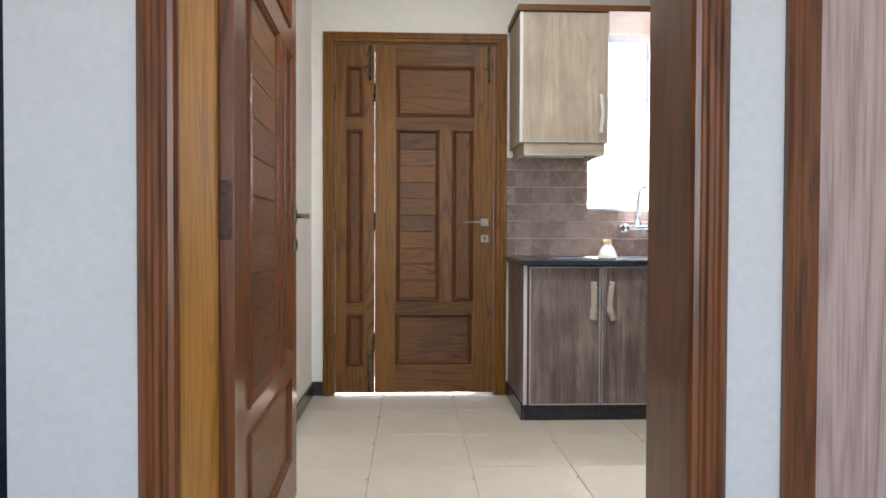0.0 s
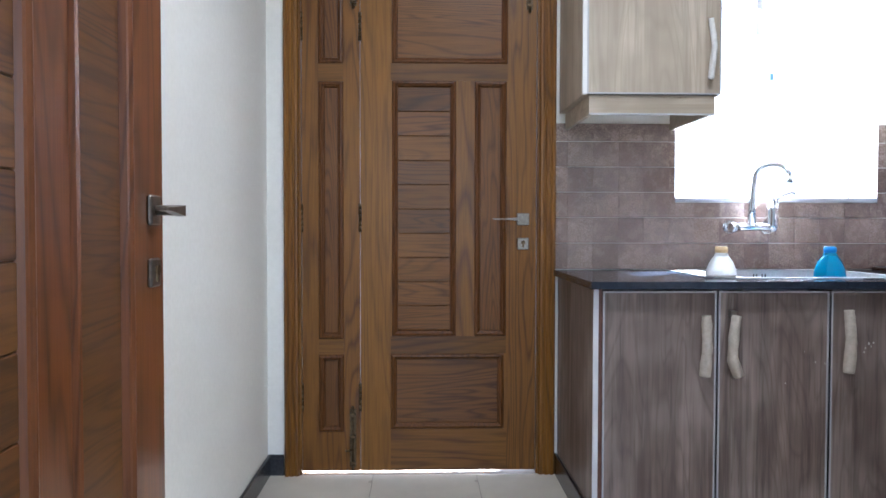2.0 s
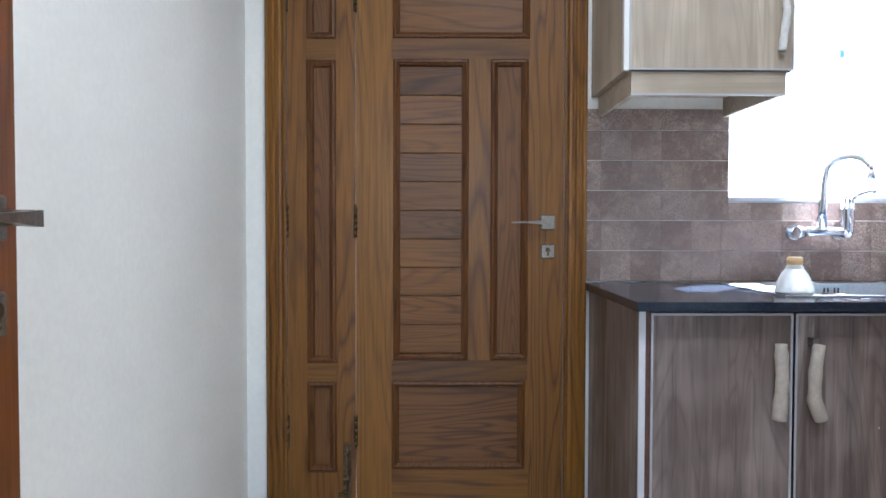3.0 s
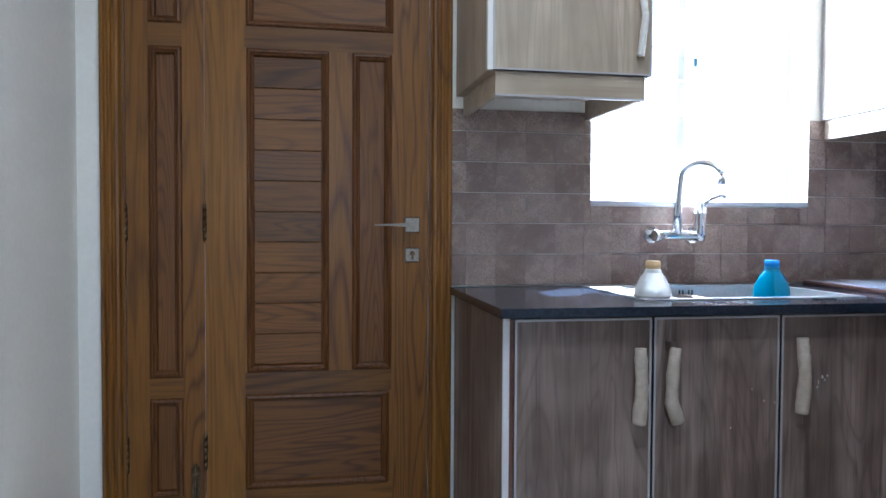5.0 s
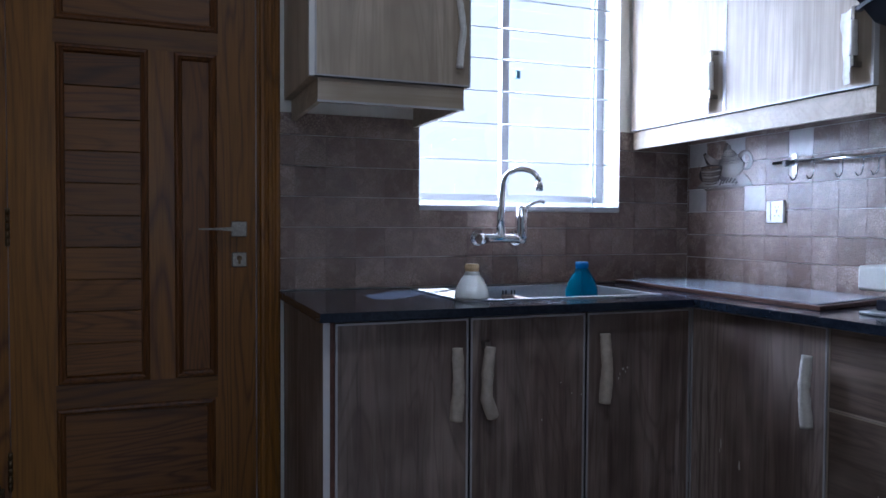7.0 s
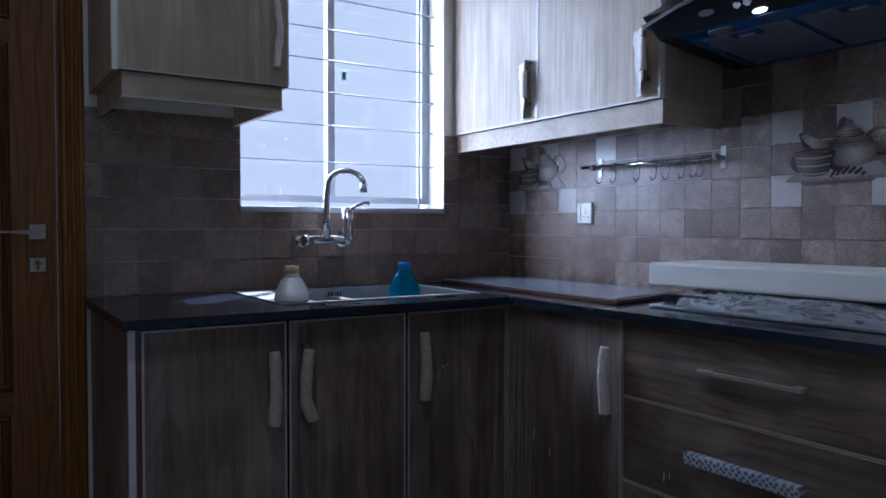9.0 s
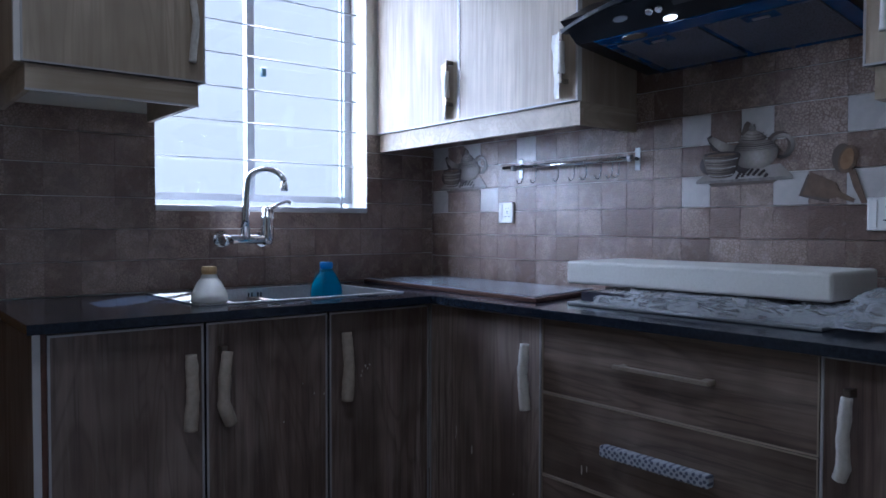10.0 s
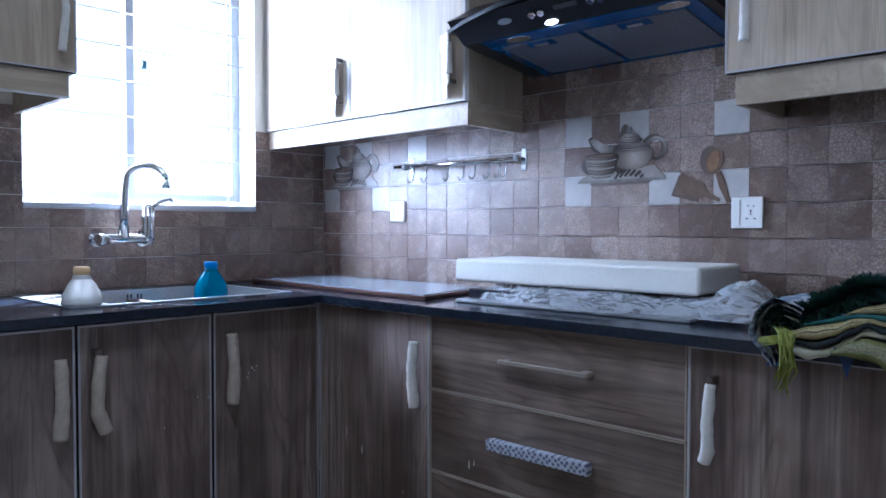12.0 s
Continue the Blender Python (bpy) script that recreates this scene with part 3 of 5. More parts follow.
part_local("hinge_knuckle", bm, BRONZE, nleaf, "bronze hinge knuckles")
bm = bmesh.new()
for z, y in ((1.018, 0.022), (1.052, 0.014), (1.085, 0.014), (1.118, 0.022)):
    tube(bm, [(-0.001, y, z), (-0.0028, y, z)], 0.0036, 10)
part_local("screw", bm, DARKPL, nleaf, "dark screw heads")

# ---- window ----
win = thing("window_1", (WX0 + WX1) / 2, YN + 0.1, WZ0, "white framed sliding window with a thin white safety grille, bright daylight behind", "window", kind="structure")
yf = YN + 0.125
part("bottom_rail", bx(WX0, WX1, yf, yf + 0.05, WZ0 + 0.03, WZ0 + 0.055), UPVC, win)
part("top_rail", bx(WX0, WX1, yf, yf + 0.05, WZ1 - 0.05, WZ1), UPVC, win)
part("side_post", bx(WX0, WX0 + 0.035, yf, yf + 0.05, WZ0 + 0.055, WZ1 - 0.05), UPVC, win)
part("side_post", bx(WX1 - 0.035, WX1, yf, yf + 0.05, WZ0 + 0.055, WZ1 - 0.05), UPVC, win)
part("middle_post", bx(1.755, 1.785, yf + 0.005, yf + 0.045, WZ0 + 0.055, WZ1 - 0.05), UPVC, win)
part("window_sill", bx(WX0, WX1, YN - 0.004, yf + 0.08, WZ0 - 0.012, WZ0 + 0.008, bev=0.002), UPVC, win, "white window sill")
g = bmesh.new()
for z in (1.36, 1.505, 1.635, 1.762, 1.884, 2.006, 2.128, 2.24):
    tube(g, [(WX0, YN + 0.085, z), (WX1, YN + 0.085, z)], 0.0032, 6)
for x in (2.158,):
    tube(g, [(x, YN + 0.085, WZ0), (x, YN + 0.085, WZ1)], 0.004, 6)
part("grille", g, UPVC, win, "thin white steel safety bars")
for a, b in ((WX0 + 0.035, 1.755), (1.785, WX1 - 0.035)):
    pn = part("pane", bx(a, b, yf + 0.022, yf + 0.027, WZ0 + 0.055, WZ1 - 0.05), GLASS, win)
    pn.visible_shadow = False
part("latch", bx(1.812, 1.83, yf - 0.012, yf + 0.006, 1.70, 1.735, bev=0.002), mat("blue_grey_latch", (0.1, 0.22, 0.3), 0.4), win, "small blue-grey latch")

# ---- base cabinets ----
BZ0, BZ1, CT = 0.086, 0.847, 0.872   # bottom of the doors, underside and top of the worktop
YF, XF = 3.862, 2.062                # fronts


def edge_frame(x0, x1, z0, z1, y, s=0.006):
    return boxes((x0, x1, y - 0.0025, y + 0.016, z1 - s, z1), (x0, x1, y - 0.0025, y + 0.016, z0, z0 + s), (x0, x0 + s, y - 0.0025, y + 0.016, z0 + s, z1 - s), (x1 - s, x1, y - 0.0025, y + 0.016, z0 + s, z1 - s))


def turned(bm, to_east):
    """Maps the fronts, drawn facing -y at y = YF with x along them, onto the hood wall, facing -x."""
    if to_east:
        for v in bm.verts:
            x, y, z = v.co
            v.co = (XF + (y - YF), 4.6 - x, z)
        bmesh.ops.reverse_faces(bm, faces=bm.faces)
    return bm


def wrapped(pts, r):
    """A bar in a sleeve of thin foam: flattened, creased, cut off square, with the sleeve's overlap thicker below."""
    bm = bmesh.new()
    n = 26
    P = []
    for i in range(n + 1):
        f = i / n * (len(pts) - 1)
        k = min(int(f), len(pts) - 2)
        P.append(Vector(pts[k]).lerp(Vector(pts[k + 1]), f - k))
    rad = []
    for i, p in enumerate(P):
        q = 0.92 + 0.13 * noise.noise(Vector((p.x * 31, p.z * 38 + p.y * 7, 3.0))) + 0.05 * noise.noise(Vector((p.y * 20, p.z * 170, 8.0)))
        rad.append(r * (q + (0.1 if i > 0.64 * n else 0.0) - (0.07 if i < 0.1 * n else 0.0)))
    tube(bm, P, rad, 12)
    for v in bm.verts:
        crease = noise.noise(Vector((v.co.x * 60, v.co.y * 60, v.co.z * 34)))
        v.co += Vector((0.0012, 0.0012, 0.0)) * crease
    return bm


def base_front(cab, a, b, east, z0=BZ0, z1=None, grain=None, name="door"):
    z1 = z1 or (0.845 if east else 0.837)
    d = part(name, turned(bx(a, b, YF, YF + 0.017, z0, z1), east), grain or LAM, cab)
    fr = part("edge_strip", turned(edge_frame(a, b, z0, z1, YF, 0.0035 if grain else 0.006), east), WARMEDGE if grain else ALU, None, "aluminium edge strip")
    fr.parent = d
    return d


def handle_on(door, east, bmh, material, label, name="handle"):
    h = part(name, turned(bmh, east), material, None, label)
    h.parent = door
    return h


def carcass(name, x0, x1, east, label, depth=0.645):
    cab = thing(name, 0, 0, 0, label, "kitchen cabinet", "fitted kitchen base cabinets")
    for nm, q in (("side_board", (x0, x0 + 0.016, YF + 0.018, YF + depth, BZ0, BZ1 - 0.002)), ("side_board", (x1 - 0.016, x1, YF + 0.018, YF + depth, BZ0, BZ1 - 0.002)),
                  ("bottom_board", (x0 + 0.016, x1 - 0.016, YF + 0.018, YF + depth, BZ0, BZ0 + 0.016)), ("back_board", (x0 + 0.016, x1 - 0.016, YF + depth - 0.01, YF + depth, BZ0 + 0.016, BZ1 - 0.002))):
        part(nm, turned(bx(*q), east), LAM, cab)
    part("plinth", turned(bx(x0, x1, YF + 0.012, YF + 0.03, 0, BZ0 - 0.002), east), SKIRT, cab, "black stone plinth")
    return cab


c1 = carcass("base_cabinet", 0.862, 1.2785, False, "grey oak laminate base cabinet with one door, beside the teak door")
part("side_panel", bx(0.858, 0.8618, YF + 0.002, YN - 0.002, 0.088, BZ1 - 0.002), LAM, c1, "grey oak end panel")
part("corner_strip", bx(0.8565, 0.874, YF - 0.002, YF + 0.006, 0.088, BZ1 - 0.002), mat("white_edge_film", (0.6, 0.6, 0.62), 0.3), c1, "scuffed white protective corner strip")
part("edge_board", bx(0.8745, 0.888, YF, YF + 0.015, BZ0, BZ1 - 0.004), REDEDGE, c1, "red-brown cabinet edge")
part("side_skirting", bx(0.846, 0.8575, YF + 0.01, YN - 0.002, 0, 0.088, bev=0.001), SKIRT, c1, "black stone skirting")
d1 = base_front(c1, 0.889, 1.2755, False)
handle_on(d1, False, wrapped([(1.231, YF - 0.028, 0.758), (1.233, YF - 0.034, 0.65), (1.228, YF - 0.028, 0.553)], 0.0185), BEIGEW, "bar handle still wrapped in beige foam")
c2 = carcass("base_cabinet", 1.2795, 1.665, False, "grey oak laminate base cabinet with one door, under the sink")
d2 = base_front(c2, 1.2825, 1.6625, False)
handle_on(d2, False, wrapped([(1.333, YF - 0.028, 0.757), (1.322, YF - 0.034, 0.69), (1.318, YF - 0.036, 0.61), (1.343, YF - 0.026, 0.554)], 0.0185), BEIGEW, "bar handle in beige foam wrap, bent at its foot")
handle_on(d2, False, bx(1.316, 1.332, YF - 0.03, YF - 0.001, 0.752, 0.772), NICKEL, "bare nickel end of the handle", "handle_end")
c3 = carcass("base_cabinet", 1.667, 2.052, False, "grey oak laminate base cabinet with one door, in the corner")
d3 = base_front(c3, 1.670, 2.057, False)
handle_on(d3, False, wrapped([(1.716, YF - 0.028, 0.775), (1.722, YF - 0.034, 0.67), (1.718, YF - 0.028, 0.563)], 0.0185), BEIGEW, "bar handle still wrapped in beige foam")


def ex(y):
    return 4.6 - y


DE = XE - XF - 0.004
c4 = carcass("base_cabinet", ex(3.845), ex(3.333), True, "grey oak laminate corner cabinet with one door", DE)
d4 = base_front(c4, ex(3.858), ex(3.337), True)
handle_on(d4, True, wrapped([(ex(3.377), YF - 0.028, 0.765), (ex(3.38), YF - 0.034, 0.68), (ex(3.374), YF - 0.028, 0.575)], 0.0165), FILMW, "bar handle still wrapped in white foam")
c5 = carcass("drawer_cabinet", ex(3.332), ex(2.556), True, "grey oak laminate cabinet with three wide drawers, under the hob", DE)
dr1 = base_front(c5, ex(3.333), ex(2.5565), True, 0.633, 0.845, LAM_H, "drawer")
dr2 = base_front(c5, ex(3.333), ex(2.5565), True, 0.396, 0.6305, LAM_H, "drawer")
dr3 = base_front(c5, ex(3.333), ex(2.5565), True, BZ0, 0.3935, LAM_H, "drawer")


def bar_handle(a, b, z):
    return merged([(boxes((a, b, YF - 0.034, YF - 0.022, z - 0.005, z + 0.005), (a + 0.012, a + 0.024, YF - 0.022, YF, z - 0.005, z + 0.005), (b - 0.024, b, YF - 0.022, YF, z - 0.006, z + 0.006), bev=0.0015), Matrix.Identity(4))])


handle_on(dr1, True, bar_handle(ex(3.06), ex(2.79), 0.748), BARM, "brushed nickel bar handle")
m = mat("printed_wrap", (0.6, 0.6, 0.6), 0.3)
n_, link_, b_ = nodes(m)
ch = n_.new("ShaderNodeTexVoronoi")
ch.voronoi_dimensions = "2D"
ch.inputs["Scale"].default_value, ch.inputs["Randomness"].default_value = 82, 0.35
mp_ = n_.new("ShaderNodeMapping")
mp_.inputs["Rotation"].default_value = (0, radians(90), radians(40))
link_(coords(m, (1, 1, 1)), mp_.inputs[0])
link_(mp_.outputs[0], ch.inputs["Vector"])
link_(ramp(m, ch.outputs["Distance"], [(0.27, (0.09, 0.1, 0.16)), (0.42, (0.42, 0.45, 0.51))]), b_.inputs["Base Color"])
handle_on(dr2, True, bx(ex(3.093), ex(2.782), YF - 0.042, YF - 0.012, 0.510, 0.541, bev=0.006, seg=2), m, "bar handle in blue and white printed wrapping")
c6 = carcass("base_cabinet", ex(2.555), ex(1.98), True, "grey oak laminate base cabinet with one door, under the cloths", DE)
d6 = base_front(c6, ex(2.554), ex(1.984), True)
handle_on(d6, True, wrapped([(ex(2.493), YF - 0.026, 0.772), (ex(2.497), YF - 0.034, 0.7), (ex(2.497), YF - 0.03, 0.63), (ex(2.505), YF - 0.026, 0.608)], 0.0138), FILMW, "bar handle in torn white foam wrap")
handle_on(d6, True, bx(ex(2.50), ex(2.486), YF - 0.03, YF - 0.001, 0.77, 0.787), NICKEL, "bare nickel end of the handle", "handle_end")
c7 = carcass("base_cabinet", ex(1.979), ex(1.57), True, "grey oak laminate base cabinet at the end of the run", DE)
base_front(c7, ex(1.976), ex(1.574), True)

SPLASH = mat("dried_white_splash", (0.6, 0.58, 0.53), 0.6)


def splash(door, east, pts):
    """Small dried runs and specks on a door: rows of place along the front, height, half width, half length."""
    for a, z, w_, h_ in pts:
        bm = poly(bmesh.new(), [(a + w_ * math.cos(t) * (1 + 0.25 * math.sin(3 * t + z * 90)), YF - 0.0008, z + h_ * math.sin(t)) for t in [k * math.tau / 12 for k in range(12)]], (0, 0.0012, 0))
        o = part("paint_splash", turned(bm, east), SPLASH, None, "dried white speck")
        o.parent = door


splash(d3, False, [(1.802, 0.657, 0.003, 0.005), (1.818, 0.66, 0.003, 0.003), (1.81, 0.648, 0.0015, 0.004), (1.786, 0.628, 0.002, 0.004), (1.79, 0.642, 0.0012, 0.005)])
splash(d2, False, [(1.618, 0.595, 0.0015, 0.0025), (1.652, 0.589, 0.0015, 0.003), (1.516, 0.523, 0.0015, 0.003), (1.58, 0.63, 0.0012, 0.0015)])
splash(d4, True, [(ex(3.718), 0.435, 0.0022, 0.016), (ex(3.722), 0.413, 0.0012, 0.006), (ex(3.64), 0.39, 0.003, 0.014), (ex(3.45), 0.30, 0.0014, 0.003)])
splash(dr2, True, [(ex(3.185), 0.443, 0.002, 0.013), (ex(3.167), 0.45, 0.0012, 0.009)])

wt = thing("worktop", 2.0, 4.0, BZ1, "L-shaped polished black granite worktop with a rounded front edge", "worktop")
SX0, SX1, SY0, SY1 = 1.408, 2.01, 3.975, 4.43   # cut-out for the sink


def plan_slab(xs, ys, filled, z0, z1, bev):
    """A slab over the filled cells of a plan grid, closed, with no faces inside."""
    bm = bmesh.new()
    v = {}

    def at(i, j, z):
        if (i, j, z) not in v:
            v[i, j, z] = bm.verts.new((xs[i], ys[j], z))
        return v[i, j, z]
    for i, j in filled:
        bm.faces.new([at(i, j, z1), at(i + 1, j, z1), at(i + 1, j + 1, z1), at(i, j + 1, z1)])
        bm.faces.new([at(i, j, z0), at(i, j + 1, z0), at(i + 1, j + 1, z0), at(i + 1, j, z0)])
        for di, dj, a, b in ((-1, 0, (0, 1), (0, 0)), (1, 0, (1, 0), (1, 1)), (0, -1, (0, 0), (1, 0)), (0, 1, (1, 1), (0, 1))):
            if (i + di, j + dj) not in filled:
                p, q = (i + a[0], j + a[1]), (i + b[0], j + b[1])
                bm.faces.new([at(*p, z0), at(*q, z0), at(*q, z1), at(*p, z1)])
    bmesh.ops.recalc_face_normals(bm, faces=bm.faces)
    es = [e for e in bm.edges if len(e.link_faces) == 2 and e.link_faces[0].normal.dot(e.link_faces[1].normal) < 0.5 and max(q.co.z for q in e.verts) == z1]
    bmesh.ops.bevel(bm, geom=es, offset=bev, segments=3, affect="EDGES")
    return bm


part("slab", plan_slab([0.838, SX0, SX1, 2.0298], [1.565, YF - 0.05, SY0, SY1, YN], {(0, 1), (0, 2), (0, 3), (1, 1), (1, 3), (2, 1), (2, 2), (2, 3)}, BZ1, CT, 0.004), GRANITE, wt, "black granite slab cut out for the sink")
part("slab", plan_slab([2.0302, XE], [1.565, YN], {(0, 0)}, BZ1, CT, 0.004), GRANITE, wt, "long black granite slab under the hob")

# ---- wall cabinets ----
UZ0, UZ1 = 1.531, 2.268


u1 = thing("wall_cabinet", 0, 0, 0, "pale oak wall cabinet with one white-edged door, beside the teak door", "kitchen cabinet", "fitted kitchen wall cabinets")
UY = 4.06
part("side_board", bx(0.86, 0.875, UY + 0.018, YN - 0.002, UZ0, UZ1), PALE, u1)
part("side_board", bx(1.345, 1.36, UY + 0.018, YN - 0.002, UZ0, UZ1), PALE, u1)
part("bottom_board", bx(0.875, 1.345, UY + 0.018, YN - 0.002, UZ0, UZ0 + 0.016), PALE, u1)
part("top_board", bx(0.875, 1.345, UY + 0.018, YN - 0.002, UZ1 - 0.016, UZ1), PALE, u1)
ud = part("door", bx(0.874, 1.362, UY, UY + 0.017, UZ0 + 0.002, UZ1 - 0.004), PALE, u1)
st = part("edge_strip", edge_frame(0.874, 1.362, UZ0 + 0.002, UZ1 - 0.004, UY, 0.005), ALU, None, "aluminium edge strip")
st.parent = ud
part("corner_strip", bx(0.858, 0.8735, UY - 0.002, UY + 0.017, UZ0, UZ1 - 0.002), WHITEPL, u1, "white edge strip")
h = part("handle", wrapped([(1.316, UY - 0.02, 1.80), (1.324, UY - 0.034, 1.70), (1.316, UY - 0.022, 1.585)], 0.011), FILMW, None, "curved handle still wrapped in white foam")
h.parent = ud
part("valance", bx(0.885, 1.345, UY + 0.012, UY + 0.028, 1.462, UZ0 - 0.001), PALE_H, u1, "pale oak light valance under the cabinet")
part("side_valance", bx(0.885, 0.9, UY + 0.028, YN - 0.002, 1.462, UZ0 - 0.001), PALE_H, u1, "pale oak light valance under the cabinet")
part("side_valance", bx(1.33, 1.345, UY + 0.028, YN - 0.002, 1.462, UZ0 - 0.001), PALE_H, u1, "pale oak light valance under the cabinet")
part("valance_trim", bx(0.883, 1.347, UY + 0.009, UY + 0.012, 1.460, 1.466), ALU, u1, "aluminium lower edge")

cor = thing("cornice", 0, 0, 0, "brown varnished cornice board along the top of the wall cabinets", "cornice")
part("board", boxes((0.846, 2.262, UY - 0.02, YN - 0.002, UZ1, UZ1 + 0.034)), WOOD_X, cor)
part("board", boxes((2.262, XE, 1.57, YN - 0.002, UZ1, UZ1 + 0.034)), WOOD_Y, cor)

UX = 2.283
E0 = 1.492


def upper_east(y0, y1, splits, z0, label, handles, inset=0.0, film=False):
    cab = thing("wall_cabinet", 0, 0, 0, label, "kitchen cabinet", "fitted kitchen wall cabinets")
    part("side_board", bx(UX + 0.018, XE - 0.002, y0, y0 + 0.015, z0, UZ1), PALE, cab)
    part("side_board", bx(UX + 0.018, XE - 0.002, y1 - 0.015, y1, z0, UZ1), PALE, cab)
    part("bottom_board", bx(UX + 0.018, XE - 0.002, y0 + 0.015, y1 - 0.015, z0, z0 + 0.016), PALE, cab)
    part("top_board", bx(UX + 0.018, XE - 0.002, y0 + 0.015, y1 - 0.015, UZ1 - 0.016, UZ1), PALE, cab)
    ys = [y0, *splits, y1]
    for (a, b), hy_ in zip(zip(ys, ys[1:]), handles):
        d = part("door", bx(UX, UX + 0.017, a + 0.0015, b - 0.0015, z0 + 0.002, UZ1 - 0.004), PALE, cab)
        e = bmesh.new()
        for q in ((a + 0.0015, b - 0.0015, UZ1 - 0.009, UZ1 - 0.004), (a + 0.0015, b - 0.0015, z0 + 0.002, z0 + 0.007), (a + 0.0015, a + 0.0065, z0 + 0.007, UZ1 - 0.009), (b - 0.0065, b - 0.0015, z0 + 0.007, UZ1 - 0.009)):
            box(e, UX - 0.0025, UX + 0.016, *q)
        s = part("edge_strip", e, ALU, None, "aluminium edge strip")
        s.parent = d
        for nm, q_, mt_, lb_ in (
                *([] if not film else [("handle", boxes((UX - 0.034, UX - 0.026, hy_ - 0.006, hy_ + 0.006, z0 + 0.058, z0 + 0.225), (UX - 0.026, UX, hy_ - 0.006, hy_ + 0.006, z0 + 0.058, z0 + 0.072), (UX - 0.026, UX, hy_ - 0.006, hy_ + 0.006, z0 + 0.211, z0 + 0.225), bev=0.0015), NICKEL, "brushed nickel bar handle")]),
                ("handle_wrap", wrapped([(UX - 0.028, hy_ + 0.001, z0 + (0.185 if film else 0.24)), (UX - 0.031, hy_ - 0.001, z0 + 0.13), (UX - 0.028, hy_ + 0.001, z0 + (0.088 if film else 0.066))], 0.0115), FILMW, "torn white foam wrap")):
            hh = part(nm, q_, mt_, None, lb_)
            hh.parent = d
        if film:
            fl = sheet(5, 24, lambda u, v: (UX - 0.006 - 0.02 * (1 - u) ** 2 + 0.004 * noise.noise(Vector((u * 3, v * 6, hy_))), hy_ + 0.012 + u * (0.052 - 0.018 * (1 - v)) + 0.002 * math.sin(v * 17), z0 + 0.015 + 0.205 * v))
            hh = part("film", fl, FILMW, None, "strip of peeled white protective film")
            hh.parent = d
    part("corner_strip", bx(UX - 0.002, UX + 0.0175, y0 - 0.0012, y0 + 0.0013, z0 + 0.002, UZ1 - 0.004), WHITEPL, cab, "white edge strip")
    part("valance", bx(UX + 0.012, UX + 0.028, y0 + 0.0, y1 - inset, z0 - 0.072, z0 - 0.001), PALE_H, cab, "pale oak light valance under the cabinet")
    part("side_valance", bx(UX + 0.028, XE - 0.002, y0, y0 + 0.015, z0 - 0.072, z0 - 0.001), PALE_H, cab, "pale oak light valance under the cabinet")
    if inset:
        part("side_valance", bx(UX + 0.028, XE - 0.002, y1 - inset - 0.015, y1 - inset, z0 - 0.072, z0 - 0.001), PALE_H, cab, "pale oak light valance under the cabinet")
    return cab


upper_east(3.402, YN - 0.004, [3.975], E0, "pale oak wall cabinet with two doors, between window and hood", [3.444, 4.012], film=True)
upper_east(1.57, 2.577, [2.05], E0 - 0.034, "pale oak wall cabinet with two doors, past the hood", [2.52, 2.11], 0.022)

# ---- cooker hood ----
hood = thing("cooker_hood", 2.4, 3.03, 1.62, "black curved-glass cooker hood with blue protective film and one lit lamp", "cooker hood")
HY0, HY1 = 2.60, 3.375
ym = 0.5 * (HY0 + HY1)
FB, FT = Vector((2.225, 0, 1.645)), Vector((2.15, 0, 1.702))   # foot and top of the sloping control panel
OUT = Vector((-0.59, 0, -0.81))
bm = bmesh.new()
poly(bm, [(2.57, HY0, 1.60), (FB.x, HY0, FB.z), (FT.x, HY0, FT.z), (2.28, HY0, 1.775), (2.57, HY0, 1.80)], (0, HY1 - 0.02 - HY0, 0))
part("body", bm, BLACKG, hood)


def slope(y0, y1, u0, u1, lift, th):
    """A plate on the sloping underside; u runs from the wall (0) to the front edge (1)."""
    def at(u, y, o):
        return (2.57 - 0.345 * u - 0.13 * o, y, 1.60 + 0.045 * u - o)
    bm = bmesh.new()
    a = [bm.verts.new(at(u, y, lift)) for u, y in ((u0, y0), (u1, y0), (u1, y1), (u0, y1))]
    b = [bm.verts.new(at(u, y, lift + th)) for u, y in ((u0, y0), (u1, y0), (u1, y1), (u0, y1))]
    bm.faces.new(a)
    bm.faces.new(b)
    for k in range(4):
        bm.faces.new((a[k], b[k], b[(k + 1) % 4], a[(k + 1) % 4]))
    return bm


def on_panel(f, y):
    p = FB.lerp(FT, f) + OUT * 0.001
    return Vector((p.x, y, p.z))


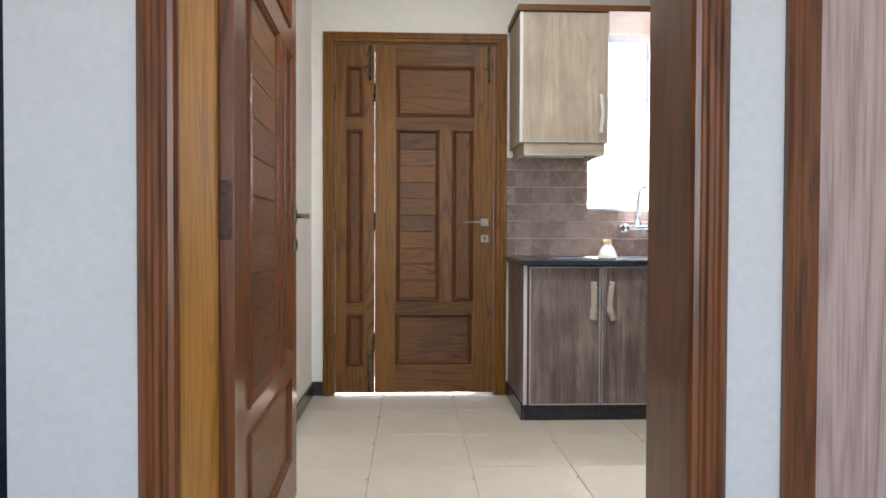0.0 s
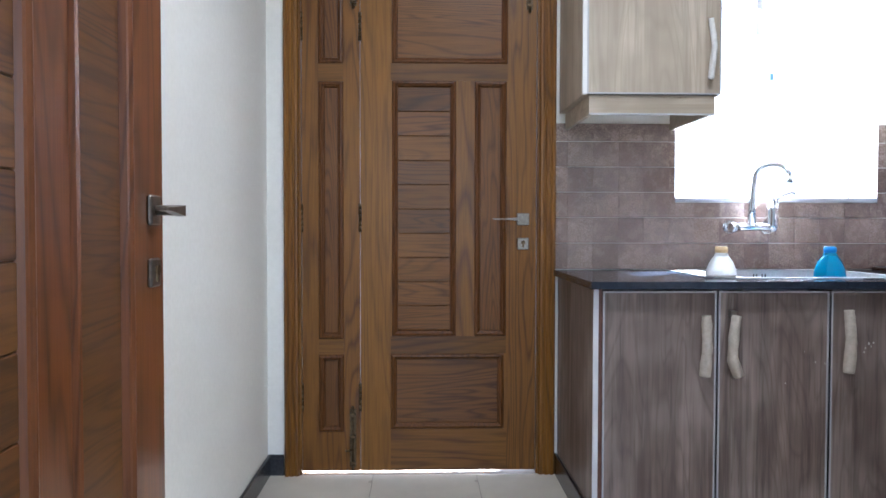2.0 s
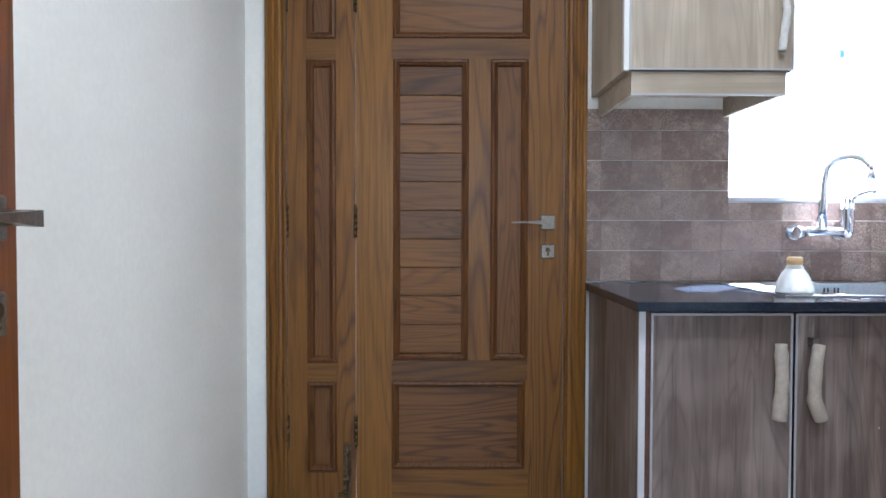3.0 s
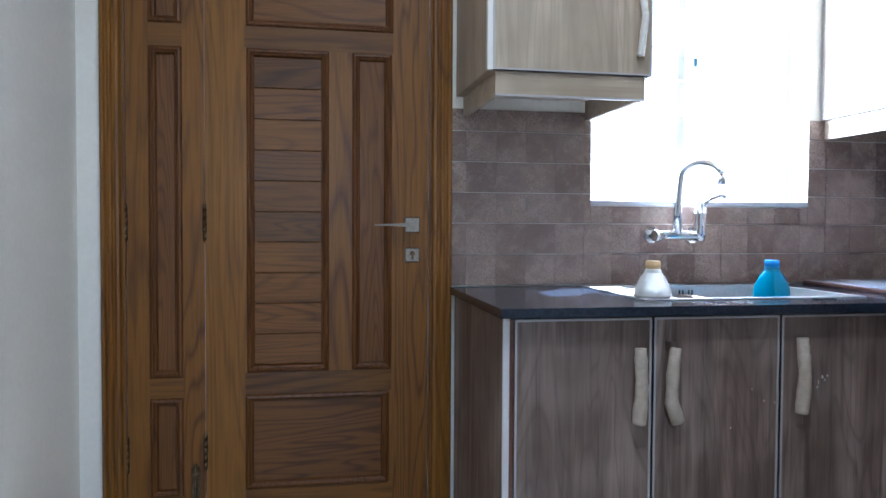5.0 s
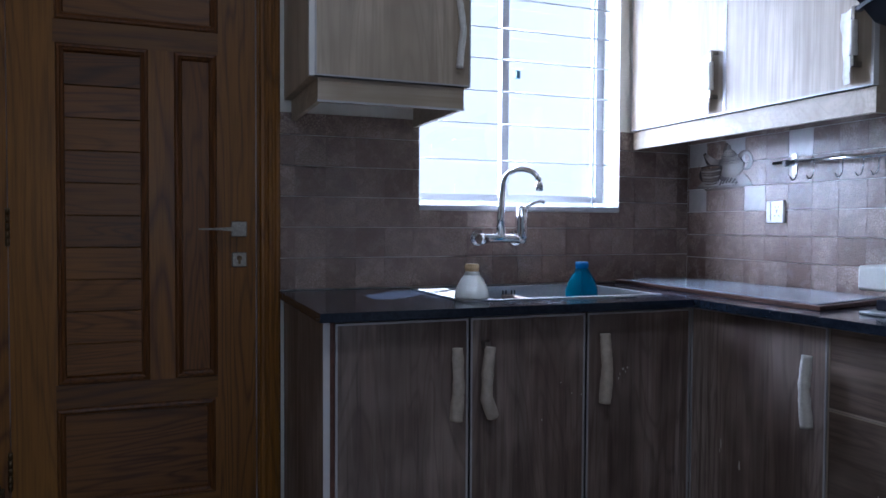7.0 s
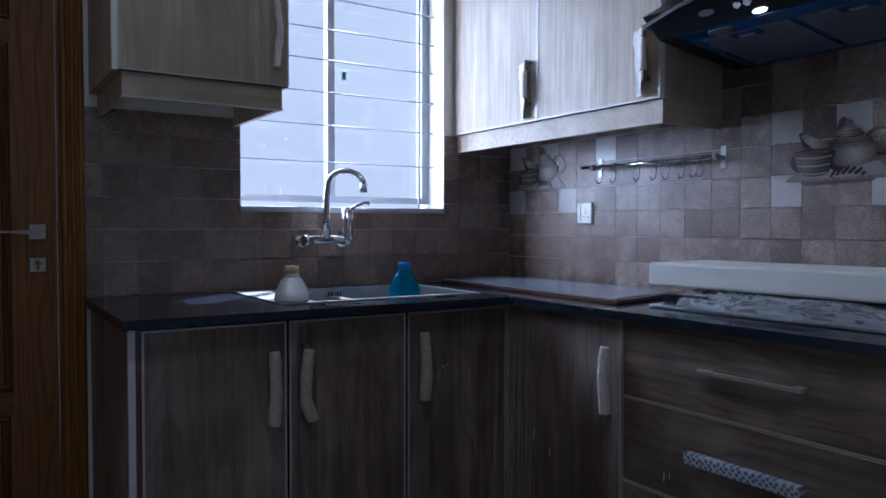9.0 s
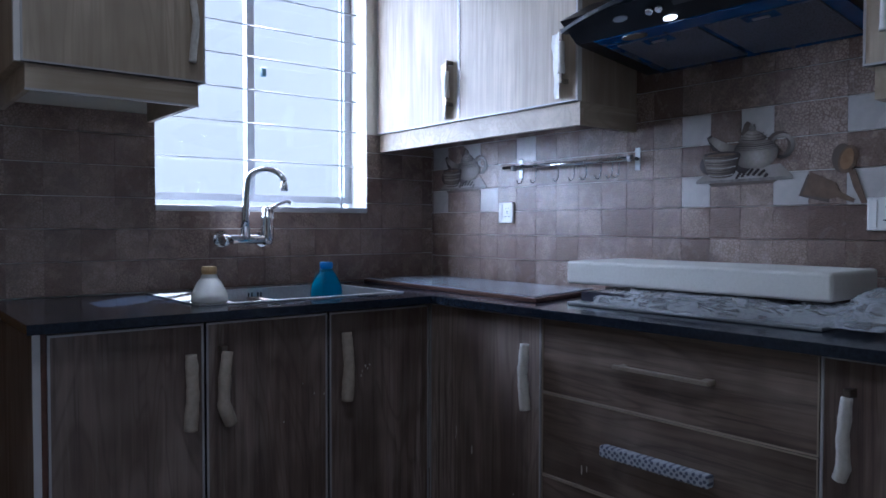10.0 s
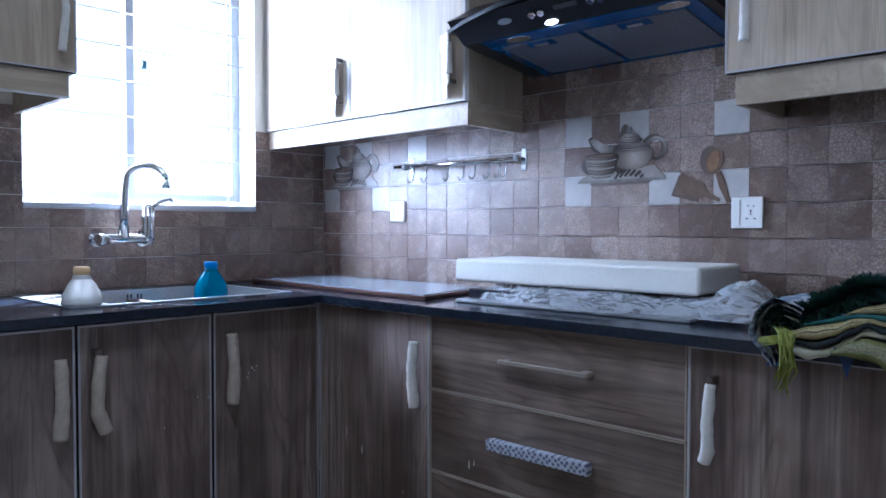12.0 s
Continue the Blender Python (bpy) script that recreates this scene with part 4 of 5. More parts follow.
part("underside_film", slope(HY0 + 0.03, HY1 - 0.085, 0.01, 1.0, 0.0005, 0.003), BLUEF, hood, "blue protective film on the underside")
m = mat("filter_mesh", (0.1, 0.1, 0.12), 0.45, 0.5)
n_, link_, b_ = nodes(m)
vv = n_.new("ShaderNodeTexVoronoi")
vv.inputs["Scale"].default_value = 190
link_(coords(m, (1, 1, 1)), vv.inputs["Vector"])
link_(ramp(m, vv.outputs[0], [(0.1, (0.02, 0.025, 0.04)), (0.5, (0.13, 0.14, 0.18))]), b_.inputs["Base Color"])
for a, b in ((HY0 + 0.075, ym - 0.02), (ym + 0.0, HY1 - 0.125)):
    f = part("grease_filter", slope(a, b, 0.10, 0.84, 0.004, 0.004), m, hood, "metal mesh grease filter")
    for q_, mt_, nm_ in ((slope(0.5 * (a + b) - 0.045, 0.5 * (a + b) + 0.045, 0.74, 0.84, 0.0085, 0.002), BLUEF, "filter_latch"), (slope(0.5 * (a + b) - 0.022, 0.5 * (a + b) + 0.022, 0.77, 0.80, 0.011, 0.003), STEEL, "latch_grip")):
        s_ = part(nm_, q_, mt_, None, "blue film-covered filter latch" if nm_ == "filter_latch" else "steel latch grip")
        s_.parent = f
for y in (3.165, 2.69):
    b2 = bmesh.new()
    c = Vector((2.57 - 0.345 * 0.93, y, 1.60 + 0.045 * 0.93 - 0.003))
    poly(b2, [c + Vector((0.018 * math.sin(t), 0.042 * math.cos(t), -0.0023 * math.sin(t))) for t in [j * math.tau / 24 for j in range(24)]], (0, 0, -0.003))
    part("lamp_lens", b2, CHROME, hood, "oval chrome lamp ring")
for y in (3.066, 3.036, 2.880, 2.852):
    c = on_panel(0.58, y)
    b2 = tube(bmesh.new(), [c, c + OUT * 0.005, c + OUT * 0.012], [0.012, 0.010, 0.009], 18)
    part("knob", b2, CHROME, hood, "round chrome knob")
for y, mt, nm, f_, w_, h_ in ((3.163, STEEL, "badge", 0.55, 0.024, 0.010), (3.024, LAMPON, "lamp", 0.16, 0.021, 0.008), (2.64, LAMPON, "lamp", 0.16, 0.021, 0.008)):
    c = on_panel(f_, y)
    up = (FT - FB).normalized()
    b2 = poly(bmesh.new(), [c + Vector((0, w_ * math.cos(t), 0)) + up * h_ * math.sin(t) for t in [j * math.tau / 24 for j in range(24)]], OUT * 0.003)
    part(nm, b2, mt, hood, "plain oval steel badge" if nm == "badge" else "small lit oval lamp")
b2 = poly(bmesh.new(), [on_panel(0.60 + 0.07 * t, 2.96 + s_ * 0.035) for s_, t in ((-1, -1), (1, -1), (1, 1), (-1, 1))], OUT * 0.002)
part("display", b2, mat("grey_display", (0.07, 0.07, 0.07), 0.3), hood, "narrow grey display")
bm = bmesh.new()
N = 28
top, botm = [], []
for k in range(N + 1):
    q_ = k / N * 2 - 1
    y = ym + q_ * (HY1 - ym)
    front, z = 2.105 + 0.07 * q_ * q_, 1.708 - 0.022 * q_ * q_
    zb_ = 1.79 - 0.09 * q_ * q_
    top.append([bm.verts.new((front, y, z)), bm.verts.new((0.5 * (front + 2.36), y, 0.5 * (z + zb_) + 0.012)), bm.verts.new((2.36, y, zb_))])
    botm.append([bm.verts.new((front, y, z - 0.012)), bm.verts.new((0.5 * (front + 2.36), y, 0.5 * (z + zb_))), bm.verts.new((2.36, y, zb_ - 0.012))])
for k in range(N):
    for a, b in ((top[k], top[k + 1]), (botm[k], botm[k + 1])):
        for e in (0, 1):
            bm.faces.new((a[e], a[e + 1], b[e + 1], b[e])).smooth = True
    bm.faces.new((top[k][0], top[k + 1][0], botm[k + 1][0], botm[k][0]))
    bm.faces.new((top[k][2], top[k + 1][2], botm[k + 1][2], botm[k][2]))
for k in (0, N):
    for e in (0, 1):
        bm.faces.new((top[k][e], top[k][e + 1], botm[k][e + 1], botm[k][e]))
part("glass_canopy", bm, mat("black_canopy_glass", (0.005, 0.005, 0.007), 0.35, Specular_IOR_Level=0.08), hood, "curved smoked black glass canopy")
part("chimney", bx(2.36, XE - 0.01, ym - 0.13, ym + 0.13, 1.801, 2.267, bev=0.002), STEEL, hood, "steel flue cover")

# ---- sink and tap ----
sink = thing("sink", 1.68, 4.2, CT, "stainless steel drop-in sink with a broad rim", "sink")
rim0, rim1, r2, r3 = 1.302, 2.025, 3.962, 4.455
bx0, bx1, by0, by1 = 1.418, 2.0, 3.985, 4.42
part("rim", bx(rim0, rim1, r2, by0, CT + 0.001, CT + 0.004), SATIN, sink)
part("rim", bx(rim0, rim1, by1, r3, CT + 0.001, CT + 0.004), SATIN, sink)
part("drainer", bx(rim0, bx0, by0, by1, CT + 0.001, CT + 0.004), SATIN, sink)
part("rim", bx(bx1, rim1, by0, by1, CT + 0.001, CT + 0.004), SATIN, sink)
part("bowl", boxes((bx0 - 0.002, bx1 + 0.002, by0 - 0.002, by0, CT - 0.17, CT + 0.001), (bx0 - 0.002, bx1 + 0.002, by1, by1 + 0.002, CT - 0.17, CT + 0.001), (bx0 - 0.002, bx0, by0, by1, CT - 0.17, CT + 0.001), (bx1, bx1 + 0.002, by0, by1, CT - 0.17, CT + 0.001), (bx0 - 0.002, bx1 + 0.002, by0 - 0.002, by1 + 0.002, CT - 0.172, CT - 0.17)), SATIN, sink)
part("overflow", boxes(*[(x, x + 0.005, by1 - 0.002, by1, CT - 0.037, CT - 0.012) for x in (1.652, 1.665, 1.688, 1.701)]), DARKPL, sink, "row of dark overflow slots")

tap = thing("kitchen_tap", 1.66, YN, 1.055, "chrome wall-mounted mixer tap with a tall swan-neck spout", "tap")
TY = YN - 0.075
b = tube(bmesh.new(), [(1.585, TY, 1.055), (1.60, TY, 1.055), (1.735, TY, 1.055), (1.75, TY, 1.055)], [0.013, 0.017, 0.017, 0.013], 14)
part("body", b, CHROME, tap)
for x, nm in ((1.59, "wall_flange"), (1.75, "wall_flange")):
    b = tube(bmesh.new(), [(x, TY, 1.055), (x, YN - 0.008, 1.055)], 0.012, 12)
    tube(b, [(x, YN - 0.012, 1.055), (x, YN, 1.055)], 0.03, 20)
    part(nm, b, CHROME, tap)
b = tube(bmesh.new(), [(1.742, TY, 1.035), (1.742, TY, 1.06), (1.742, TY, 1.13), (1.742, TY, 1.138), (1.742, TY, 1.142), (1.744, TY - 0.002, 1.165), (1.752, TY - 0.004, 1.176)], [0.018, 0.024, 0.024, 0.024, 0.020, 0.024, 0.014], 18)
tube(b, [(1.752, TY, 1.168), (1.775, TY - 0.02, 1.186), (1.80, TY - 0.04, 1.196), (1.815, TY - 0.05, 1.19)], [0.010, 0.007, 0.006, 0.009], 10)
part("lever", b, CHROME, tap, "chrome lever on the valve")
b = tube(bmesh.new(), [(1.60, TY, 1.052), (1.585, TY - 0.004, 1.052), (1.578, TY - 0.006, 1.052), (1.562, TY - 0.01, 1.052)], [0.016, 0.016, 0.024, 0.020], 16)
part("knob", b, CHROME, tap, "chrome knob")
P = [(1.655, TY, 1.06), (1.652, TY - 0.005, 1.14), (1.652, TY - 0.015, 1.22)]
for k in range(1, 10):
    t = k / 9 * math.pi * 0.95
    P.append((1.652 + 0.045 * (1 - math.cos(t)), TY - 0.02 - 0.06 * (1 - math.cos(t)), 1.255 + 0.055 * math.sin(t)))
b = tube(bmesh.new(), P, [0.019, 0.0155, 0.013] + [0.0115] * 9, 14)
part("spout", b, CHROME, tap, "tall chrome swan-neck spout")
bl = Vector(P[-1])
part("spray_head", tube(bmesh.new(), [bl, bl + Vector((0, 0, -0.035))], [0.013, 0.014], 14), CHROME, tap, "chrome spout end")


def bottle(name, x, y, z, r, hgt, body, cap, label):
    """A squat bottle: round foot, long cone of a shoulder, ribbed neck and cap. z: where it stands; hgt: of the cone and neck."""
    b = thing(name, x, y, z, label, "bottle")
    top = CT + 0.004
    prof = [(r * 0.9, z), (r, z + 0.006)]
    if z < top - 0.01:
        prof += [(r, top - 0.02)]
    prof += [(r, top + hgt * 0.08), (r * 0.965, top + hgt * 0.16), (r * 0.975, top + hgt * 0.19), (r * 0.9, top + hgt * 0.28), (r * 0.8, top + hgt * 0.42), (r * 0.66, top + hgt * 0.56), (r * 0.50, top + hgt * 0.66),
             (r * 0.44, top + hgt * 0.70), (r * 0.47, top + hgt * 0.72), (r * 0.41, top + hgt * 0.74), (r * 0.44, top + hgt * 0.76), (r * 0.37, top + hgt * 0.775), (r * 0.36, top + hgt * 0.84)]
    part("body", lathe(bmesh.new(), x, y, prof, 36), body, b)
    c = lathe(bmesh.new(), x, y, [(r * 0.385, top + hgt * 0.79), (r * 0.395, top + hgt * 0.805), (r * 0.395, top + hgt * 0.975), (r * 0.36, top + hgt)], 26)
    for k in range(26):
        a = k / 26 * math.tau
        p = Vector((x + r * 0.395 * math.cos(a), y + r * 0.395 * math.sin(a), top + hgt * 0.83))
        tube(c, [p, p + Vector((0, 0, hgt * 0.13))], 0.0009, 5)
    part("cap", c, cap, b, "ribbed round cap")
    return b


bottle("bottle", 1.352, 4.014, CT + 0.004, 0.054, 0.108, mat("milky_plastic", (0.86, 0.88, 0.86), 0.25, Transmission_Weight=0.35, IOR=1.3, Subsurface_Weight=0.6, Subsurface_Scale=0.06, Subsurface_Radius=(1.0, 1.0, 0.95)), mat("cream_cap", (0.62, 0.44, 0.22), 0.4), "small milky plastic bottle with a cream cap on the sink's drainer")
bottle("bottle", 1.785, 4.08, CT - 0.1695, 0.054, 0.106, mat("blue_plastic", (0.03, 0.45, 0.75), 0.1, Transmission_Weight=0.75, IOR=1.25), mat("blue_cap", (0.01, 0.22, 0.62), 0.3), "translucent blue bottle with a blue cap standing in the sink")
tagged(part("strip", bx(1.83, 1.897, 3.928, 3.95, CT + 0.0005, CT + 0.003, bev=0.0008), DARKPL), "thin dark rubber strip lying on the worktop by the sink", "rubber strip")
WET = mat("water_film", (0.8, 0.85, 0.9), 0.03, Transmission_Weight=1.0, IOR=1.33)
pud = thing("puddle", 1.52, 3.87, CT, "few spilled drops of water on the worktop before the sink", "water")
rw = random.Random(11)
for k in range(16):
    x, y, r = 1.42 + 0.19 * rw.random(), 3.86 + 0.06 * rw.random(), rw.uniform(0.003, 0.014)
    part("drop", lathe(bmesh.new(), x, y, [(r, CT + 0.0004), (r * 0.93, CT + 0.0012), (r * 0.6, CT + 0.0019)], 14), WET, pud)

# ---- things on the hood wall ----
rail = thing("utensil_rail", XE, 3.7, 1.33, "chrome utensil rail with hanging hooks", "rail")
RX = XE - 0.042
part("bar", tube(bmesh.new(), [(RX, 3.385, 1.328), (RX, 4.0, 1.332)], 0.0085, 12), CHROME, rail)
for y in (3.395, 3.945):
    b = bx(XE - 0.004, XE, y - 0.011, y + 0.011, 1.292, 1.368, bev=0.002)
    tube(b, [(XE - 0.003, y, 1.33), (RX, y, 1.33)], 0.006, 10)
    tube(b, [(RX, y - 0.008, 1.33), (RX, y + 0.008, 1.33)], 0.011, 12)
    part("bracket", b, SATIN, rail, "satin steel wall bracket")
for y in (3.90, 3.83, 3.715, 3.64, 3.585, 3.52, 3.472, 3.445):
    P = [(RX - 0.010, y, 1.322), (RX - 0.007, y, 1.340), (RX + 0.004, y, 1.343), (RX + 0.010, y, 1.33), (RX + 0.002, y - 0.002, 1.31), (RX, y - 0.003, 1.284), (RX - 0.004, y + 0.002, 1.270), (RX - 0.008, y + 0.010, 1.268), (RX - 0.010, y + 0.015, 1.28)]
    part("hook", tube(bmesh.new(), P, 0.0022, 6), CHROME, rail, "small chrome S-hook")


def socket(y, z, s, label):
    p = thing("wall_socket", XE, y, z, label, "wall socket")
    part("plate", bx(XE - 0.011, XE, y - s, y + s, z - s, z + s, bev=0.003, seg=2), WHITEPL, p)
    part("rocker", bx(XE - 0.0135, XE - 0.010, y + s * 0.42, y + s * 0.88, z - s * 0.8, z + s * 0.8, bev=0.001), WHITEPL, p, "narrow white rocker switch")
    b = bmesh.new()
    for dy, dz, wy, wz in ((-0.2, 0.42, 0.03, 0.05), (-0.55, 0.42, 0.03, 0.05), (-0.37, 0.12, 0.06, 0.05), (-0.37, -0.03, 0.035, 0.12), (-0.14, -0.38, 0.09, 0.04), (-0.62, -0.38, 0.09, 0.04)):
        box(b, XE - 0.0118, XE - 0.0105, y + (dy + 0.12) * s - wy * s, y + (dy + 0.12) * s + wy * s, z + dz * s - wz * s, z + dz * s + wz * s)
    part("pin_holes", b, DARKPL, p, "dark pin holes")


socket(4.025, 1.159, 0.041, "small white wall socket below the utensil rail")
socket(2.632, 1.138, 0.043, "white wall socket with switch below the printed spoons")

# printed pictures on the tiles
def print_on(pts, y0, z0, s, material, parent, name, lift, label=""):
    pts3 = [(XE - lift, y0 - u * s, z0 + v * s) for u, v in pts]
    return part(name, poly(bmesh.new(), pts3, (0.0012, 0, 0)), material, parent, label)


def ell(cx, cy, rx, ry, a0=0, a1=360, n=24):
    return [(cx + rx * math.cos(radians(a0 + (a1 - a0) * k / (n - 1 if a1 - a0 < 360 else n))), cy + ry * math.sin(radians(a0 + (a1 - a0) * k / (n - 1 if a1 - a0 < 360 else n)))) for k in range(n)]


def arc_band(cx, cy, rx, ry, wd, a0, a1, n=16):
    o = [(cx + rx * math.cos(radians(a0 + (a1 - a0) * k / n)), cy + ry * math.sin(radians(a0 + (a1 - a0) * k / n))) for k in range(n + 1)]
    i = [(cx + (rx - wd) * math.cos(radians(a0 + (a1 - a0) * k / n)), cy + (ry - wd) * math.sin(radians(a0 + (a1 - a0) * k / n))) for k in range(n + 1)]
    return o + i[::-1]


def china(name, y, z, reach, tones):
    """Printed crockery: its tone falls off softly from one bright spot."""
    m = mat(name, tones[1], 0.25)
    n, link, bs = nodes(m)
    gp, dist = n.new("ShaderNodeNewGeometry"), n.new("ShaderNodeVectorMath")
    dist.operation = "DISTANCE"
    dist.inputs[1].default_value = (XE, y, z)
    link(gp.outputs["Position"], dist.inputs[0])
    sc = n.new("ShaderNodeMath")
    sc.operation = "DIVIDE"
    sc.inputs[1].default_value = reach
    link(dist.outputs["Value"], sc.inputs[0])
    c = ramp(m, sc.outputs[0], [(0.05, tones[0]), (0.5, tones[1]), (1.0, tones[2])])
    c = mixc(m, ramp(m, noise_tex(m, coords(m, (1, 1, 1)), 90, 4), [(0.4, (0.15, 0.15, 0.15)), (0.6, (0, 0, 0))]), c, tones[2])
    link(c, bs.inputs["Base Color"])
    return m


PRINTS = mat("soft_printed_shadow", (0.1, 0.078, 0.066), 0.25)


def smooth_line(pts, n=5):
    """Closed outline rounded through its corners."""
    out = []
    k = len(pts)
    for i in range(k):
        p0, p1, p2, p3 = (Vector(pts[(i + j) % k]) for j in (-1, 0, 1, 2))
        for j in range(n):
            t = j / n
            q = 0.5 * ((2 * p1) + (p2 - p0) * t + (2 * p0 - 5 * p1 + 4 * p2 - p3) * t * t + (3 * p1 - p0 - 3 * p2 + p3) * t ** 3)
            out.append((q.x, q.y))
    return out


def teapot_print(y0, z0, s):
    """Teapot, cup and shelf, printed flat on the tiles; u, v from the shelf's left end, in units of s metres."""
    t = thing("teapot_print", XE, y0, z0, "printed picture of a grey teapot and cup on the wall tiles", "tile picture", "printed tile pictures")
    P = lambda pts, mt, nm, lf, lb="": print_on([(u, v * 0.88 - 0.02) for u, v in pts], y0, z0, s, mt, t, nm, lf, lb)
    C = lambda u, v, r, tones: china("printed_china", y0 - u * s, z0 + (v * 0.88 - 0.02) * s, r * s, tones)
    GREY = ((0.44, 0.4, 0.36), (0.21, 0.185, 0.165), (0.045, 0.037, 0.032))
    P([(0.2, -0.045), (1.25, -0.03), (1.18, -0.075), (0.27, -0.10)], PRINTS, "shadow", 0.0016, "dark printed shadow")
    P([(0.0, 0.0), (1.46, 0.02), (1.46, -0.03), (0.0, -0.04)], PRINTG, "shelf_edge", 0.0022, "grey front edge of the shelf")
    P([(0.0, 0.0), (0.18, 0.13), (1.28, 0.22), (1.46, 0.02)], C(0.75, 0.1, 0.9, ((0.42, 0.39, 0.37), (0.32, 0.29, 0.27), (0.14, 0.12, 0.105))), "shelf", 0.0018, "light shelf top")
    P(ell(0.30, 0.27, 0.24, 0.19), PRINTD, "shadow", 0.0020, "dark printed shadow")
    P(ell(0.74, 0.26, 0.14, 0.16), PRINTD, "shadow", 0.0020, "dark printed shadow")
    P(arc_band(1.26, 0.50, 0.19, 0.22, 0.07, -60, 175), PRINTS, "shadow", 0.0019, "dark printed shadow")
    P(smooth_line([(0.72, 0.70), (0.74, 0.84), (0.79, 0.92), (0.85, 0.88), (0.88, 0.75)]), PRINTS, "shadow", 0.0019, "dark printed shadow")
    P([(0.66, 0.5), (0.4, 0.56), (0.24, 0.76), (0.17, 0.72), (0.26, 0.50), (0.6, 0.4)], PRINTD, "shadow", 0.0021, "dark printed shadow")
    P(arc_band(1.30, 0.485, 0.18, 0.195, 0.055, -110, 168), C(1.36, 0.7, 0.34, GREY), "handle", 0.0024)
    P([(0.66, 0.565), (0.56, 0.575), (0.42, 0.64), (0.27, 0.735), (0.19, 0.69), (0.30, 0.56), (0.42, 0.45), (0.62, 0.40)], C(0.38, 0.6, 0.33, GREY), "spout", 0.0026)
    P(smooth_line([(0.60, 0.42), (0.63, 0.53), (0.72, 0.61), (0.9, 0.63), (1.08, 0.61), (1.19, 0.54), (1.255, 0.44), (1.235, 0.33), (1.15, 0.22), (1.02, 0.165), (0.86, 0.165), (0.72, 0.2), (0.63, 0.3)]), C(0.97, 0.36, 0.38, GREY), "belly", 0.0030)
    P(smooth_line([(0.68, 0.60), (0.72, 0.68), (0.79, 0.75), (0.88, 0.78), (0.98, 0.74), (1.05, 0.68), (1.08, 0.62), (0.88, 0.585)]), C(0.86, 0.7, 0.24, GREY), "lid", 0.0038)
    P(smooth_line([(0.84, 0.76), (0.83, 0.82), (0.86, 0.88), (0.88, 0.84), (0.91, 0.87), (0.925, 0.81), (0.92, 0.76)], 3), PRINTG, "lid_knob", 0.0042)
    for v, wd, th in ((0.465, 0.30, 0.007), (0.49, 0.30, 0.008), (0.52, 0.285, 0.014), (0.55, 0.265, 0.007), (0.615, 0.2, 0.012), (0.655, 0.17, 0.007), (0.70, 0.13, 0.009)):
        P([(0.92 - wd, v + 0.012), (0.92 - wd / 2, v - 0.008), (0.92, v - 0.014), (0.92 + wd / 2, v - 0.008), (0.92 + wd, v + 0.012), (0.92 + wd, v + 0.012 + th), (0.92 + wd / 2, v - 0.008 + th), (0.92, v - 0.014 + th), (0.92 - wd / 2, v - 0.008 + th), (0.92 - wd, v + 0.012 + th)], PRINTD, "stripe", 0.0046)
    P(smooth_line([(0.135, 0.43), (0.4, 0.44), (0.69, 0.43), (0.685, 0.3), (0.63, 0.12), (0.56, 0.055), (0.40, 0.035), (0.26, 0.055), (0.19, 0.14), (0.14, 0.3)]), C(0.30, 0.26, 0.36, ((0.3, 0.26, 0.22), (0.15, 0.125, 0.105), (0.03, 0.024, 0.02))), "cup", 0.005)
    P(ell(0.413, 0.43, 0.278, 0.042), PRINTD, "cup_mouth", 0.0058)
    P(ell(0.413, 0.418, 0.235, 0.024), PRINTB, "cup_inside", 0.0060, "brown inside of the printed cup")
    for k in range(8):
        v = 0.075 + 0.042 * k
        wd = 0.20 + 0.010 * k
        P([(0.413 - wd, v + 0.014), (0.413 - wd / 2, v - 0.004), (0.413, v - 0.012), (0.413 + wd / 2, v - 0.004), (0.413 + wd, v + 0.014), (0.413 + wd, v + 0.026), (0.413 + wd / 2, v + 0.008), (0.413, v), (0.413 - wd / 2, v + 0.008), (0.413 - wd, v + 0.026)], PRINTD if k % 3 else PRINTL, "stripe", 0.0056)
    for k in range(22):
        P(ell(0.66 + 0.021 * k, 0.03 + 0.026 * (k * 5 % 4) + 0.04 * math.sin(k / 21 * math.pi), 0.024, 0.022, n=10), PRINTD, "bean", 0.0060)
    return t


teapot_print(3.176, 1.248, 0.208)
teapot_print(4.458, 1.272, 0.212)
sp = thing("spoon_print", XE, 2.72, 1.2, "printed picture of a wooden spoon and spatula on the wall tiles", "tile picture", "printed tile pictures")
Q = lambda pts, mt, nm, lf: part(nm, poly(bmesh.new(), [(XE - lf, y, z) for y, z in pts], (0.0012, 0, 0)), mt, sp)
LWOOD = speckled("light_printed_wood", (0.2, 0.115, 0.06), (0.3, 0.19, 0.11), 0.25, 25)
Q([(2.856, 1.19), (2.832, 1.25), (2.765, 1.21), (2.775, 1.17)], PRINTS, "shadow", 0.0017)
Q([(2.845, 1.193), (2.824, 1.255), (2.756, 1.222), (2.745, 1.198), (2.708, 1.178), (2.712, 1.169), (2.752, 1.183), (2.775, 1.180)], PRINTB, "spatula", 0.0022)
Q([(2.74 + 0.027 * math.cos(t) + 0.002, 1.287 + 0.039 * math.sin(t)) for t in [j * math.tau / 20 for j in range(20)]], PRINTS, "shadow", 0.0018)
Q([(2.727 + 0.025 * math.cos(t) - 0.006 * math.sin(t), 1.283 + 0.037 * math.sin(t)) for t in [j * math.tau / 24 for j in range(24)]], PRINTB, "spoon", 0.0028)
Q([(2.725, 1.252), (2.708, 1.256), (2.694, 1.215), (2.678, 1.168), (2.690, 1.164), (2.712, 1.208)], PRINTB, "spoon_handle", 0.0028)
